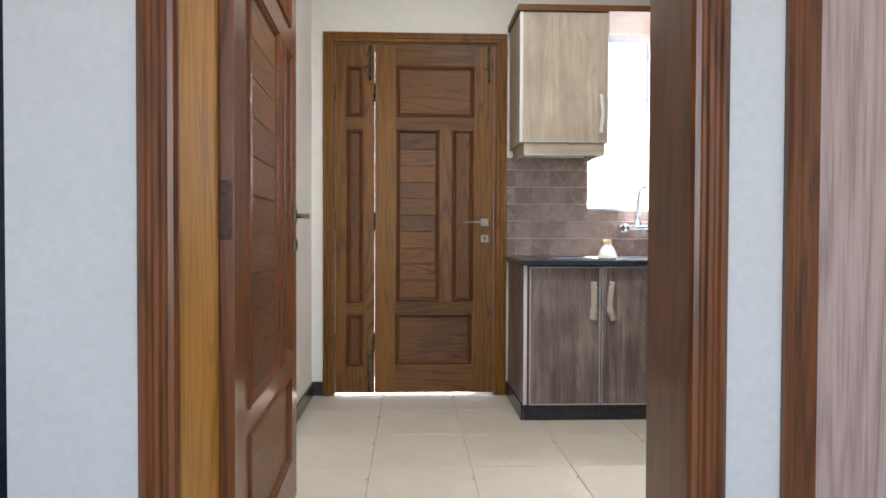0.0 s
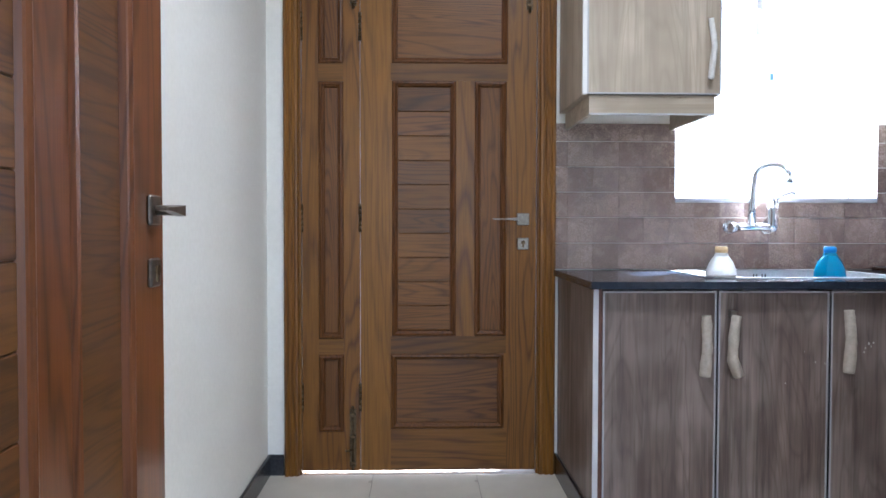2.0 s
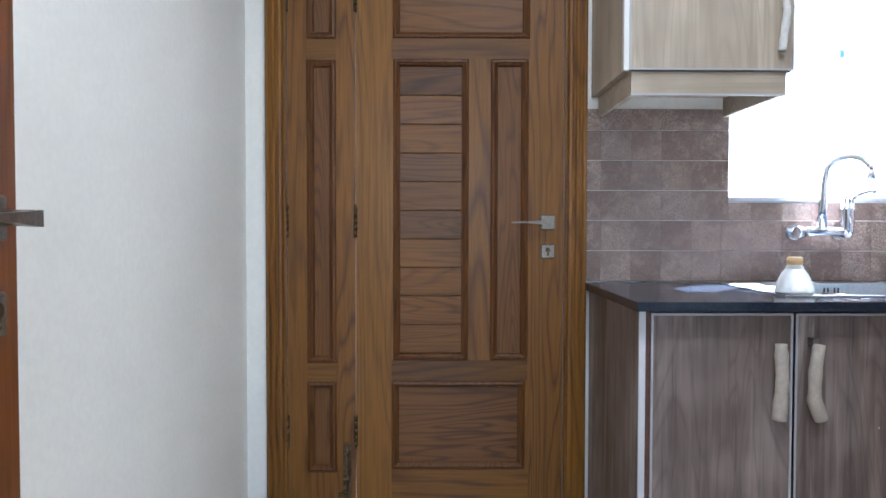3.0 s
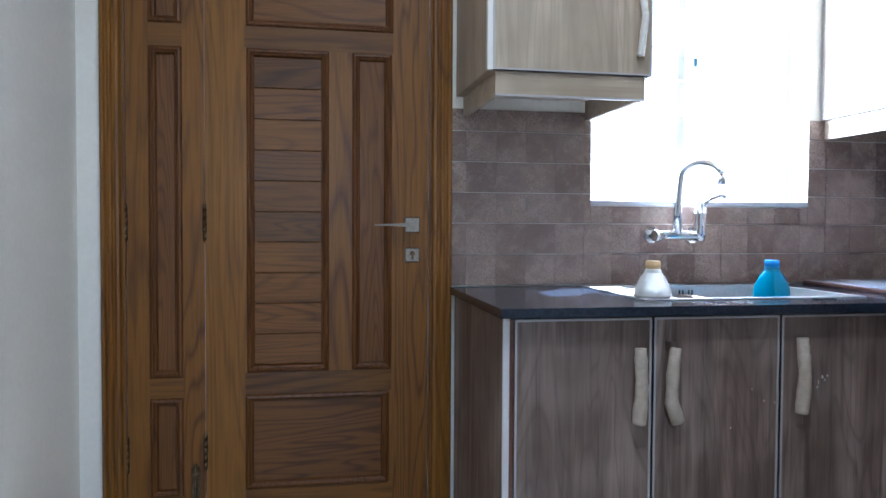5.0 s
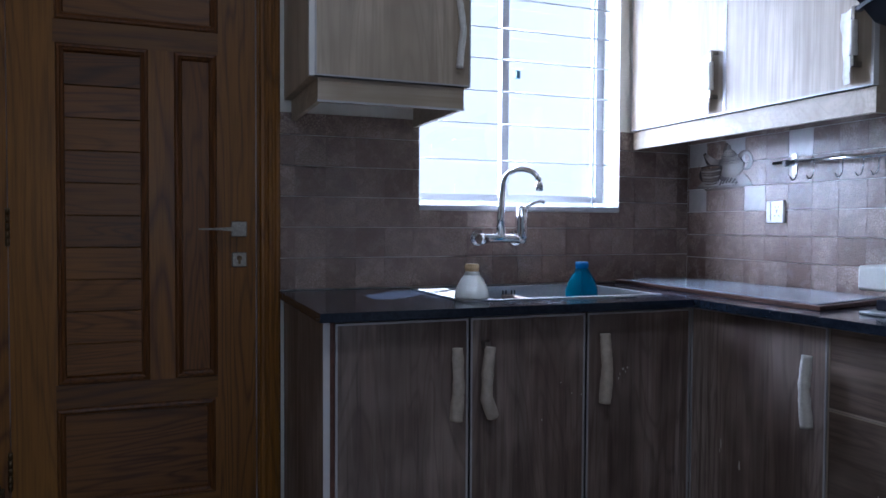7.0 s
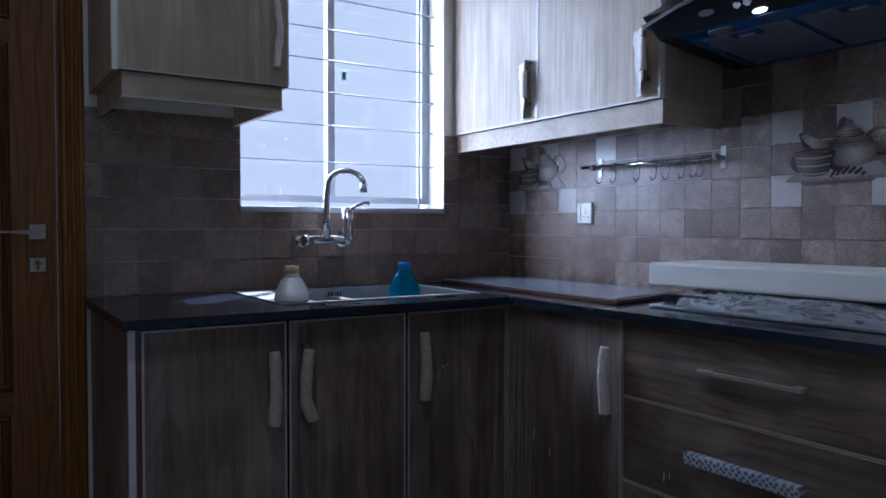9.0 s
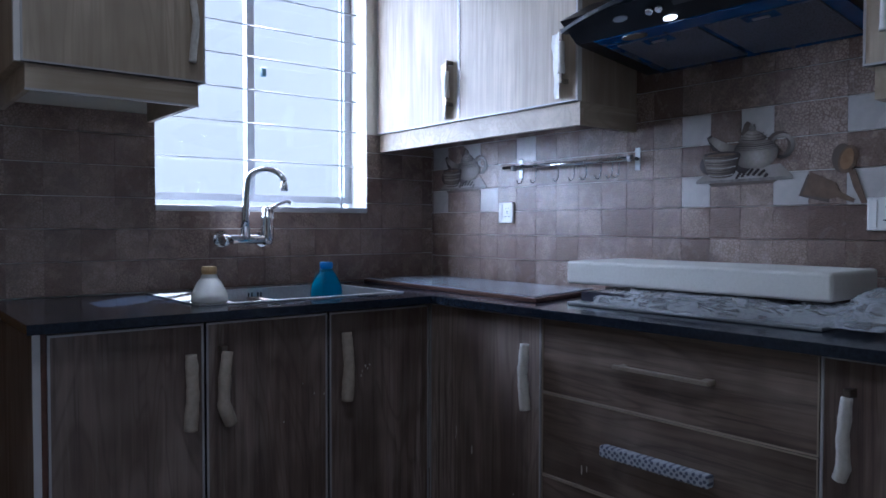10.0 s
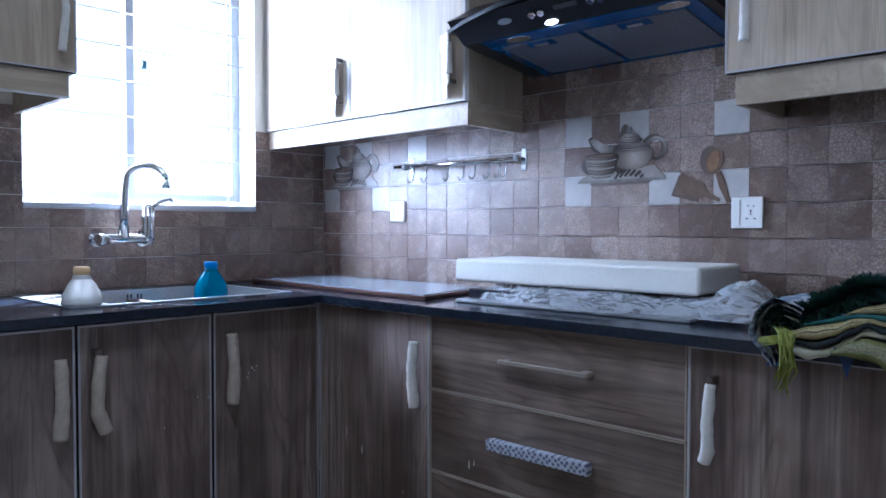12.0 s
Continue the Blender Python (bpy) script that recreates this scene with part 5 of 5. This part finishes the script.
Q([(2.729 + 0.017 * math.cos(t) - 0.005 * math.sin(t), 1.284 + 0.028 * math.sin(t)) for t in [j * math.tau / 24 for j in range(24)]], LWOOD, "spoon_bowl", 0.0034)

# ---- things on the worktop ----
def slab_from(corners, z0, z1, bev=0.002):
    bm = poly(bmesh.new(), [(x, y, z0) for x, y in corners], (0, 0, z1 - z0))
    bmesh.ops.recalc_face_normals(bm, faces=bm.faces)
    bmesh.ops.bevel(bm, geom=list(bm.edges), offset=bev, segments=3, profile=0.5, affect="EDGES")
    return bm


hb = thing("glass_panel", 2.3, 4.0, CT, "grey glass panel in a thin copper frame lying on the worktop", "panel")
gx = [(2.19, 4.48), (2.555, 4.505), (2.55, 3.53), (2.135, 3.43)]
part("frame", slab_from(gx, CT + 0.001, CT + 0.014), mat("copper_edge", (0.11, 0.055, 0.04), 0.35, 0.6), hb)
cx, cy = sum(p[0] for p in gx) / 4, sum(p[1] for p in gx) / 4
part("glass", slab_from([(cx + (x - cx) * 0.93, cy + (y - cy) * 0.96) for x, y in gx], CT + 0.0145, CT + 0.017, 0.0008), mat("grey_glass", (0.3, 0.34, 0.4), 0.14), hb, "grey glass sheet")

hob = thing("hob", 2.3, 2.98, CT, "steel-edged gas hob still wrapped in plastic under the foam block", "hob")
part("plate", slab_from([(2.178, 3.345), (2.50, 3.40), (2.50, 2.63), (2.19, 2.612)], CT + 0.001, CT + 0.010, 0.002), SATIN, hob)
part("burner_box", slab_from([(2.22, 3.33), (2.46, 3.33), (2.46, 2.7), (2.22, 2.7)], CT + 0.0105, CT + 0.04, 0.004), mat("dark_hob_glass", (0.02, 0.02, 0.03), 0.2), hob, "dark burner tray")

foam = slab_from([(2.235, 3.40), (2.52, 3.41), (2.545, 2.635), (2.262, 2.622)], 0.931, 1.0, 0.009)
tagged(part("foam_block", foam, FOAM), "long white foam packing block lying on the wrapped hob", "packing")


def wrap_fn(u, v):
    y = 3.27 - 0.83 * u
    tail = max(0.0, (u - 0.78) / 0.22)
    x = 2.195 - 0.055 * math.sin(min(1.0, u * 1.35) * math.pi) ** 2 + 0.21 * v
    n1 = noise.noise(Vector((u * 9, v * 5, 0.3)))
    n2 = abs(noise.noise(Vector((u * 16 + v * 5, v * 15, 4.3))))
    z = CT + 0.013 + 0.016 * max(0.0, n1 + 0.2) + 0.02 * n2 * min(1.0, v * 3) + 0.12 * v * (1 - v)
    top = 0.928
    if u > 0.8:
        z += 0.05 * math.sin(min(1.0, (u - 0.8) / 0.14) * 1.57) * math.sin(v * math.pi) * (1 - max(0.0, (u - 0.92) / 0.08))
        top = 0.975 if u > 0.83 else 0.928
    if v < 0.06:
        z = CT + 0.012
    return (x + 0.014 * n1, y + 0.008 * n2, min(z, top))


m = mat("clear_crumpled_plastic", (0.86, 0.9, 0.95), 0.16)
cr = noise_tex(m, coords(m, (1.0, 0.4, 1.2)), 28, 3, 0.5, 0.9)
nodes(m)[1](ramp(m, cr, [(0.4, (0.24, 0.24, 0.24)), (0.5, (0.42, 0.42, 0.42)), (0.6, (0.22, 0.22, 0.22))]), nodes(m)[2].inputs["Alpha"])
bump(m, cr, 0.4, 0.004)
tagged(part("plastic_wrap", sheet(110, 34, wrap_fn), m), "crumpled clear plastic wrapping bulging from under the foam block", "packing")

# folded cloths hanging over the edge
def fabric(name, a, b, scale, rough=0.9, stripes=False):
    m = mat(name, a, rough)
    n, link, bs = nodes(m)
    if stripes:
        wv = n.new("ShaderNodeTexWave")
        wv.inputs["Scale"].default_value, wv.inputs["Distortion"].default_value = scale, 3.0
        link(coords(m, (1, 0.3, 1)), wv.inputs[0])
        f = wv.outputs[0]
    else:
        f = noise_tex(m, coords(m, (1, 1, 1)), scale, 4)
    link(ramp(m, f, [(0.4, a), (0.6, b)]), bs.inputs["Base Color"])
    bump(m, noise_tex(m, coords(m, (1, 1, 1)), 300, 2), 0.5, 0.001)
    return m


CREAM = fabric("cream_cloth", (0.19, 0.19, 0.12), (0.27, 0.27, 0.18), 14, stripes=True)
DARKC = fabric("green_black_cloth", (0.006, 0.01, 0.012), (0.014, 0.026, 0.026), 18)
def along(rows, y, k):
    """Reads column k of rows (y falling) at y, smoothly."""
    if y >= rows[0][0]:
        return rows[0][k]
    for a, b in zip(rows, rows[1:]):
        if y >= b[0]:
            t = (a[0] - y) / (a[0] - b[0])
            t = t * t * (3 - 2 * t)
            return a[k] + (b[k] - a[k]) * t
    return rows[-1][k]


def layer(rows, xf, material, label, seed_, pucker=0.002, back=2.36):
    """One folded layer of the pile. rows: y, underside and top at the front fold; xf: where the fold's nose stands."""
    y0, y1 = rows[0][0], 1.75

    def fn(u, v):
        y = y0 + (y1 - y0) * u
        lo, hi = along(rows, y, 1), along(rows, y, 2)
        mid, half = 0.5 * (lo + hi), 0.5 * (hi - lo) * min(1.0, 0.25 + u * 14)
        nose = xf + 0.006 * noise.noise(Vector((y * 9, seed_, 0.0)))
        if v < 0.3:
            f = v / 0.3
            x, z = back + (nose + half - back) * f, -half
        elif v < 0.7:
            a = (v - 0.3) / 0.4 * math.pi
            x, z = nose + half - half * math.sin(a), -half * math.cos(a)
        else:
            f = (v - 0.7) / 0.3
            x, z = nose + half + (back - nose - half) * f, half
        inside = min(1.0, max(0.0, (x - 2.0) / 0.05))
        base = mid + z + pucker * noise.noise(Vector((y * 40, v * 9, seed_)))
        rest = max(base, 0.5 * base + 0.5 * (0.905 + 0.4 * z))
        z = base + (rest - base) * inside
        if x > 2.024:
            z = max(z, CT + 0.003 + 0.002 * (v > 0.5))
        return (x, y, z)
    return tagged(part("cloth", sheet(90, 36, fn), material), label, "cloth", "pile of cloths")


def banded(name, stops):
    """Woven bands that run along the fold: tones by height."""
    m = mat(name, stops[0][1], 0.9)
    n, link, bs = nodes(m)
    tc, sp_ = n.new("ShaderNodeTexCoord"), n.new("ShaderNodeSeparateXYZ")
    link(tc.outputs["UV"], sp_.inputs[0])
    wob = n.new("ShaderNodeMath")
    wob.operation, wob.inputs[1].default_value = "MULTIPLY_ADD", 0.03
    link(noise_tex(m, coords(m, (1, 1, 1)), 40, 2), wob.inputs[0])
    link(sp_.outputs[1], wob.inputs[2])
    weave = noise_tex(m, coords(m, (1, 0.5, 1)), 420, 2)
    c = ramp(m, wob.outputs[0], stops)
    m.node_tree.nodes[c.node.name].color_ramp.interpolation = "CONSTANT"
    link(mixc(m, ramp(m, weave, [(0.35, (0.5, 0.5, 0.5)), (0.6, (0, 0, 0))]), c, (0.05, 0.045, 0.03)), bs.inputs["Base Color"])
    bump(m, weave, 0.6, 0.001)
    return m


OLIVE = (0.38, 0.32, 0.14)
DK = (0.012, 0.018, 0.02)
BANDS = banded("mustard_dark_bands", [(0.0, OLIVE), (0.36, DK), (0.42, OLIVE), (0.5, (0.44, 0.39, 0.2)), (0.54, DK), (0.56, (0.42, 0.36, 0.17)), (0.62, (0.1, 0.085, 0.045)), (0.63, (0.38, 0.32, 0.14))])
PALEC = fabric("pale_olive_cloth", (0.46, 0.47, 0.34), (0.54, 0.54, 0.41), 24)
DROOP = banded("olive_navy_bands", [(0.0, (0.1, 0.12, 0.03)), (0.4, (0.2, 0.22, 0.06)), (0.48, (0.3, 0.31, 0.19)), (0.6, (0.22, 0.24, 0.08)), (0.66, (0.03, 0.035, 0.05)), (0.72, (0.2, 0.21, 0.12))])
TEAL = fabric("teal_cloth", (0.012, 0.08, 0.085), (0.03, 0.12, 0.12), 30)
layer([(2.250, 0.862, 0.884), (2.216, 0.866, 0.899), (2.197, 0.864, 0.905), (2.181, 0.860, 0.903), (2.161, 0.845, 0.9), (2.10, 0.835, 0.895), (1.9, 0.84, 0.89)], 1.978, DROOP, "olive cloth with a navy band drooping over the worktop edge", 3.3)
layer([(2.325, 0.853, 0.884), (2.30, 0.851, 0.885), (2.262, 0.863, 0.879), (2.229, 0.884, 0.899), (2.197, 0.906, 0.922), (2.162, 0.906, 0.917), (2.08, 0.895, 0.908), (1.9, 0.89, 0.9)], 1.984, PALEC, "pale olive cloth folded under the black one", 2.7)
layer([(2.318, 0.880, 0.893), (2.279, 0.875, 0.887), (2.249, 0.886, 0.899), (2.216, 0.907, 0.920), (2.191, 0.921, 0.934), (2.165, 0.913, 0.926), (2.08, 0.905, 0.917), (1.9, 0.9, 0.91)], 1.980, DARKC, "thin dark green and black cloth in the pile", 4.1)
layer([(2.325, 0.886, 0.911), (2.283, 0.886, 0.917), (2.249, 0.898, 0.925), (2.213, 0.919, 0.937), (2.19, 0.930, 0.939), (2.165, 0.925, 0.935), (2.08, 0.917, 0.93), (1.9, 0.91, 0.922)], 1.982, BANDS, "mustard cloth with thin dark bands along its fold", 6.3)
layer([(2.30, 0.915, 0.922), (2.266, 0.921, 0.930), (2.236, 0.930, 0.939), (2.203, 0.937, 0.945), (2.167, 0.936, 0.944), (1.9, 0.926, 0.934)], 1.992, TEAL, "thin teal cloth in the pile", 5.2)
layer([(2.235, 0.937, 0.943), (2.218, 0.940, 0.951), (2.195, 0.943, 0.958), (2.172, 0.943, 0.964), (2.1, 0.94, 0.965), (1.9, 0.935, 0.96)], 2.004, BANDS, "mustard cloth with dark bands on top of the pile", 7.7)
CURL = [(2.30, 0.945), (2.338, 0.960), (2.362, 0.958), (2.386, 0.934), (2.399, 0.907), (2.396, 0.884), (2.383, 0.864), (2.366, 0.846), (2.352, 0.832)]


def curl(inset, x0, x1):
    """A cloth end that rolls over sideways and hangs a little over the worktop edge."""
    def fn(u, v):
        k = min(len(CURL) - 2, int(u * (len(CURL) - 1)))
        t = u * (len(CURL) - 1) - k
        q = [CURL[max(0, min(len(CURL) - 1, k + j))] for j in (-1, 0, 1, 2)]
        y, z = (0.5 * (2 * q[1][i] + (q[2][i] - q[0][i]) * t + (2 * q[0][i] - 5 * q[1][i] + 4 * q[2][i] - q[3][i]) * t * t + (3 * q[1][i] - q[0][i] - 3 * q[2][i] + q[3][i]) * t ** 3) for i in (0, 1))
        y, z = 2.315 + (y - 2.315) * (1 - inset), 0.875 + (z - 0.875) * (1 - 0.7 * inset)
        x = x0 + (x1 - x0) * v + 0.004 * math.sin(u * 19 + inset * 30) + 0.003 * math.sin(u * 43)
        if x > 2.034:
            z = max(z, CT + 0.004 + 0.01 * inset)
        return (x, y + 0.003 * math.sin(v * 11 + u * 7), z + 0.002 * math.sin(v * 15 + u * 9))
    return fn


def checked(name, a, b, c2_):
    """Loose woven stripes both ways."""
    m = mat(name, a, 0.9)
    n, link, bs = nodes(m)
    f = []
    for axis, sc in (("X", 34), ("Z", 26)):
        wv = n.new("ShaderNodeTexWave")
        wv.bands_direction = axis
        wv.inputs["Scale"].default_value, wv.inputs["Distortion"].default_value, wv.inputs["Detail"].default_value = sc, 1.6, 1.0
        link(coords(m, (1, 1, 1)), wv.inputs[0])
        f.append(wv.outputs[0])
    c = mixc(m, ramp(m, f[0], [(0.45, (0, 0, 0)), (0.6, (1, 1, 1))]), a, b)
    c = mixc(m, ramp(m, f[1], [(0.6, (0, 0, 0)), (0.75, (0.8, 0.8, 0.8))]), c, c2_)
    link(c, bs.inputs["Base Color"])
    bump(m, noise_tex(m, coords(m, (1, 1, 1)), 300, 2), 0.5, 0.001)
    return m


CHECK = checked("blue_white_check", (0.72, 0.75, 0.78), (0.42, 0.5, 0.62), (0.2, 0.28, 0.42))
for inset, x0, mt, lb in ((0.0, 1.990, CHECK, "blue and white checked cloth end rolled over beside the pile"), (0.16, 1.99, fabric("white_fringe_cloth", (0.4, 0.4, 0.36), (0.5, 0.5, 0.46), 50), "white fringed cloth rolled inside the checked one"), (0.32, 1.996, checked("navy_check", (0.04, 0.06, 0.13), (0.3, 0.33, 0.36), (0.02, 0.03, 0.06)), "navy cloth rolled inside the checked one"), (0.5, 1.988, CREAM, "cream cloth end rolled inside the pile")):
    tagged(part("cloth", sheet(60, 16, curl(inset, x0, 2.17)), mt), lb, "cloth", "pile of cloths")
NAVY = fabric("navy_cloth", (0.012, 0.03, 0.09), (0.03, 0.07, 0.17), 40)
tagged(part("cloth", sheet(16, 8, lambda u, v: (1.994 + 0.035 * v + 0.003 * math.sin(u * 9), 2.368 - 0.042 * u, 0.832 + 0.004 * u + 0.022 * v + 0.002 * math.sin(u * 14))), NAVY), "navy blue cloth corner hanging below the rolled end", "cloth", "pile of cloths")
tagged(part("cloth", sheet(14, 10, lambda u, v: (1.982 + 0.008 * math.sin(v * 3), 2.246 - 0.034 * u * (1 - v) - 0.022 * v, 0.884 - 0.052 * v - 0.004 * u)), NAVY), "navy cloth tip hanging over the worktop edge", "cloth", "pile of cloths")
m = fabric("green_tassel", (0.17, 0.2, 0.025), (0.26, 0.29, 0.06), 60)
bm = bmesh.new()
rr = random.Random(5)
for k in range(24):
    y, x = 2.316 + rr.uniform(-0.009, 0.010), 1.972 + rr.uniform(-0.008, 0.01)
    ln = rr.uniform(0.07, 0.115)
    tube(bm, [(2.0, y + 0.03, 0.912), (x - 0.006, y + rr.uniform(-0.006, 0.012), 0.9), (x - 0.01, y + rr.uniform(-0.008, 0.014), 0.885 - ln * 0.5), (x - 0.008, y + 0.012 + rr.uniform(-0.008, 0.014), 0.893 - ln)], [0.0022, 0.0022, 0.002, 0.001], 5)
for k in range(16):
    z = 0.886 + rr.uniform(-0.008, 0.008)
    tube(bm, [(1.992, 2.375 + rr.uniform(-0.01, 0.01), z - 0.006), (1.984, 2.35, z), (1.984, 2.322, z + 0.008)], [0.0015, 0.0022, 0.0022], 5)
tagged(part("tassel", bm, m), "yellow-green fringe hanging from the cloths over the worktop edge", "cloth")
# dark green garland of tufts
m = fabric("dark_green_tinsel", (0.004, 0.03, 0.024), (0.012, 0.06, 0.045), 90)
bm = bmesh.new()
GAR = [(2.012, 2.368, 0.928), (2.012, 2.34, 0.92), (2.02, 2.29, 0.941), (2.03, 2.25, 0.962), (2.04, 2.215, 0.985), (2.05, 2.187, 0.985), (2.10, 2.172, 0.96)]
BACK = [(2.13, 2.40, 0.925), (2.14, 2.36, 0.936), (2.15, 2.28, 0.95), (2.17, 2.2, 0.95)]
for k in range(13000):
    path = GAR if k % 3 else BACK
    t = rr.random() * (len(path) - 1)
    i = min(len(path) - 2, int(t))
    c = Vector(path[i]).lerp(Vector(path[i + 1]), t - i)
    R = 0.027 + 0.004 * math.sin(9 * t) + (0.004 if i >= 3 else 0.0)
    d = Vector((rr.gauss(0, 1), rr.gauss(0, 1), rr.gauss(0, 1))).normalized()
    if d.z < -0.6:
        d.z *= -1
    a = c + d * R * 0.4
    b = c + d * R * rr.uniform(0.85, 1.15) + Vector((0, 0, -0.004))
    s = d.cross(Vector((0.3, 0.5, 0.8))).normalized() * 0.0016
    vs = [bm.verts.new(p) for p in (a - s, a + s, b + s * 0.4, b - s * 0.4)]
    bm.faces.new(vs)
tagged(part("tinsel_garland", bm, m), "fluffy dark green garland lying on top of the cloths", "decoration")

# floor drain
dr = thing("floor_drain", 1.85, 3.68, 0, "square steel floor drain with a round grate, by the plinth", "floor drain")
part("plate", bx(1.785, 1.915, 3.60, 3.74, -0.001, 0.003, bev=0.001), STEEL, dr)
b = tube(bmesh.new(), [(1.85, 3.67, 0.003), (1.85, 3.67, 0.0045)], 0.045, 24)
part("grate", b, DARKPL, dr, "dark round grate")

# ---- tiles, last ----
def tile_mesh(name, dx, dy, dz, bev, material):
    return mesh_of(name, bx(-dx / 2, dx / 2, -dy / 2, dy / 2, -dz / 2, dz / 2, bev=bev), material)


def lay(name, me, parent, at):
    ob = new(name, me)
    ob.parent = parent
    ob.location = at
    return ob


cache = {}


def tile_for(key, dx, dy, dz, material, bev=0.0004):
    k = (key, round(dx, 4), round(dy, 4), round(dz, 4))
    if k not in cache:
        cache[k] = tile_mesh("tile", dx, dy, dz, bev, material)
    return cache[k]


# floor: columns and rows of the joints
FX = [-1.247, -0.807, -0.367, 0.075, 0.514, 0.952, 1.39, 1.83, 2.27]
FY = [4.13 - 0.52 * k for k in range(13)]
FY = [4.65] + FY
for x0, x1 in zip(FX, FX[1:]):
    for y1, y0 in zip(FY, FY[1:]):
        yy1 = min(y1, YN)
        me = tile_for("f", x1 - x0 - 0.003, yy1 - y0 - 0.003, 0.012, FLOOR_T, 0.0008)
        lay("tile", me, floor, ((x0 + x1) / 2, (y0 + yy1) / 2, -0.006))

# splash-back on the window wall
rows_n = [CT + 0.002, 0.985, 1.0935, 1.201, 1.308, 1.415, 1.492]
cols_n = [0.846, 0.897] + [0.897 + 0.1085 * k for k in range(1, 16)] + [XE]
cols_n = [c for c in cols_n if c <= XE]


def ntile(a, b, c, d):
    if b - a < 0.008 or d - c < 0.008:
        return
    lay("tile", tile_for("n", b - a - 0.0003, 0.012, d - c - 0.0022, TILE_N), wall_n, ((a + b) / 2, YN + 0.006, (c + d) / 2))


for a, b in zip(cols_n, cols_n[1:]):
    for c, d in zip(rows_n, rows_n[1:]):
        if a >= WX0 - 1e-4 and b <= WX1 + 1e-4 and c >= WZ0:
            continue
        pieces_x = [(a, b)]
        if c < WZ0 < d and b > WX0 and a < WX1:
            # cut round the sill
            if a < WX0:
                ntile(a, WX0, c, d)
                a2 = WX0
            else:
                a2 = a
            if b > WX1:
                ntile(WX1, b, c, d)
                b2 = WX1
            else:
                b2 = b
            ntile(a2, b2, c, WZ0 - 0.013)
        elif c >= WZ0 and b > WX0 and a < WX1:
            if a < WX0:
                ntile(a, WX0, c, d)
            if b > WX1:
                ntile(WX1, b, c, d)
        else:
            ntile(a, b, c, d)

# splash-back on the hood wall; some cells are plain white
rows_e = [CT + 0.002, 0.974, 1.069, 1.164, 1.2595, 1.355, 1.45, 1.5455, 1.641, 1.736]
cols_e = [YN] + [4.508 - 0.10667 * k for k in range(12)] + [3.228 - 0.0995 * k for k in range(18)]
WH_E = [(3.228, 3.125, 5), (3.228, 3.125, 3), (3.02, 2.925, 5), (2.925, 2.827, 3), (2.724, 2.631, 5), (2.72, 2.64, 3), (4.5, 4.41, 3), (4.5, 4.41, 5), (4.28, 4.2, 5), (4.18, 4.09, 3), (3.96, 3.87, 5)]
for y1, y0 in zip(cols_e, cols_e[1:]):
    if y0 < YS1:
        break
    for r, (c, d) in enumerate(zip(rows_e, rows_e[1:])):
        if y0 < 2.2 and r > 5:
            continue
        ym_ = (y0 + y1) / 2
        isw = any(b < ym_ < a and r == k for a, b, k in WH_E)
        mt = PRINTW if isw else TILE
        lay("tile", tile_for("w" if isw else "e", 0.012, y1 - y0 - 0.0003, d - c - 0.0022, mt), wall_e, (XE + 0.006, ym_, (c + d) / 2))
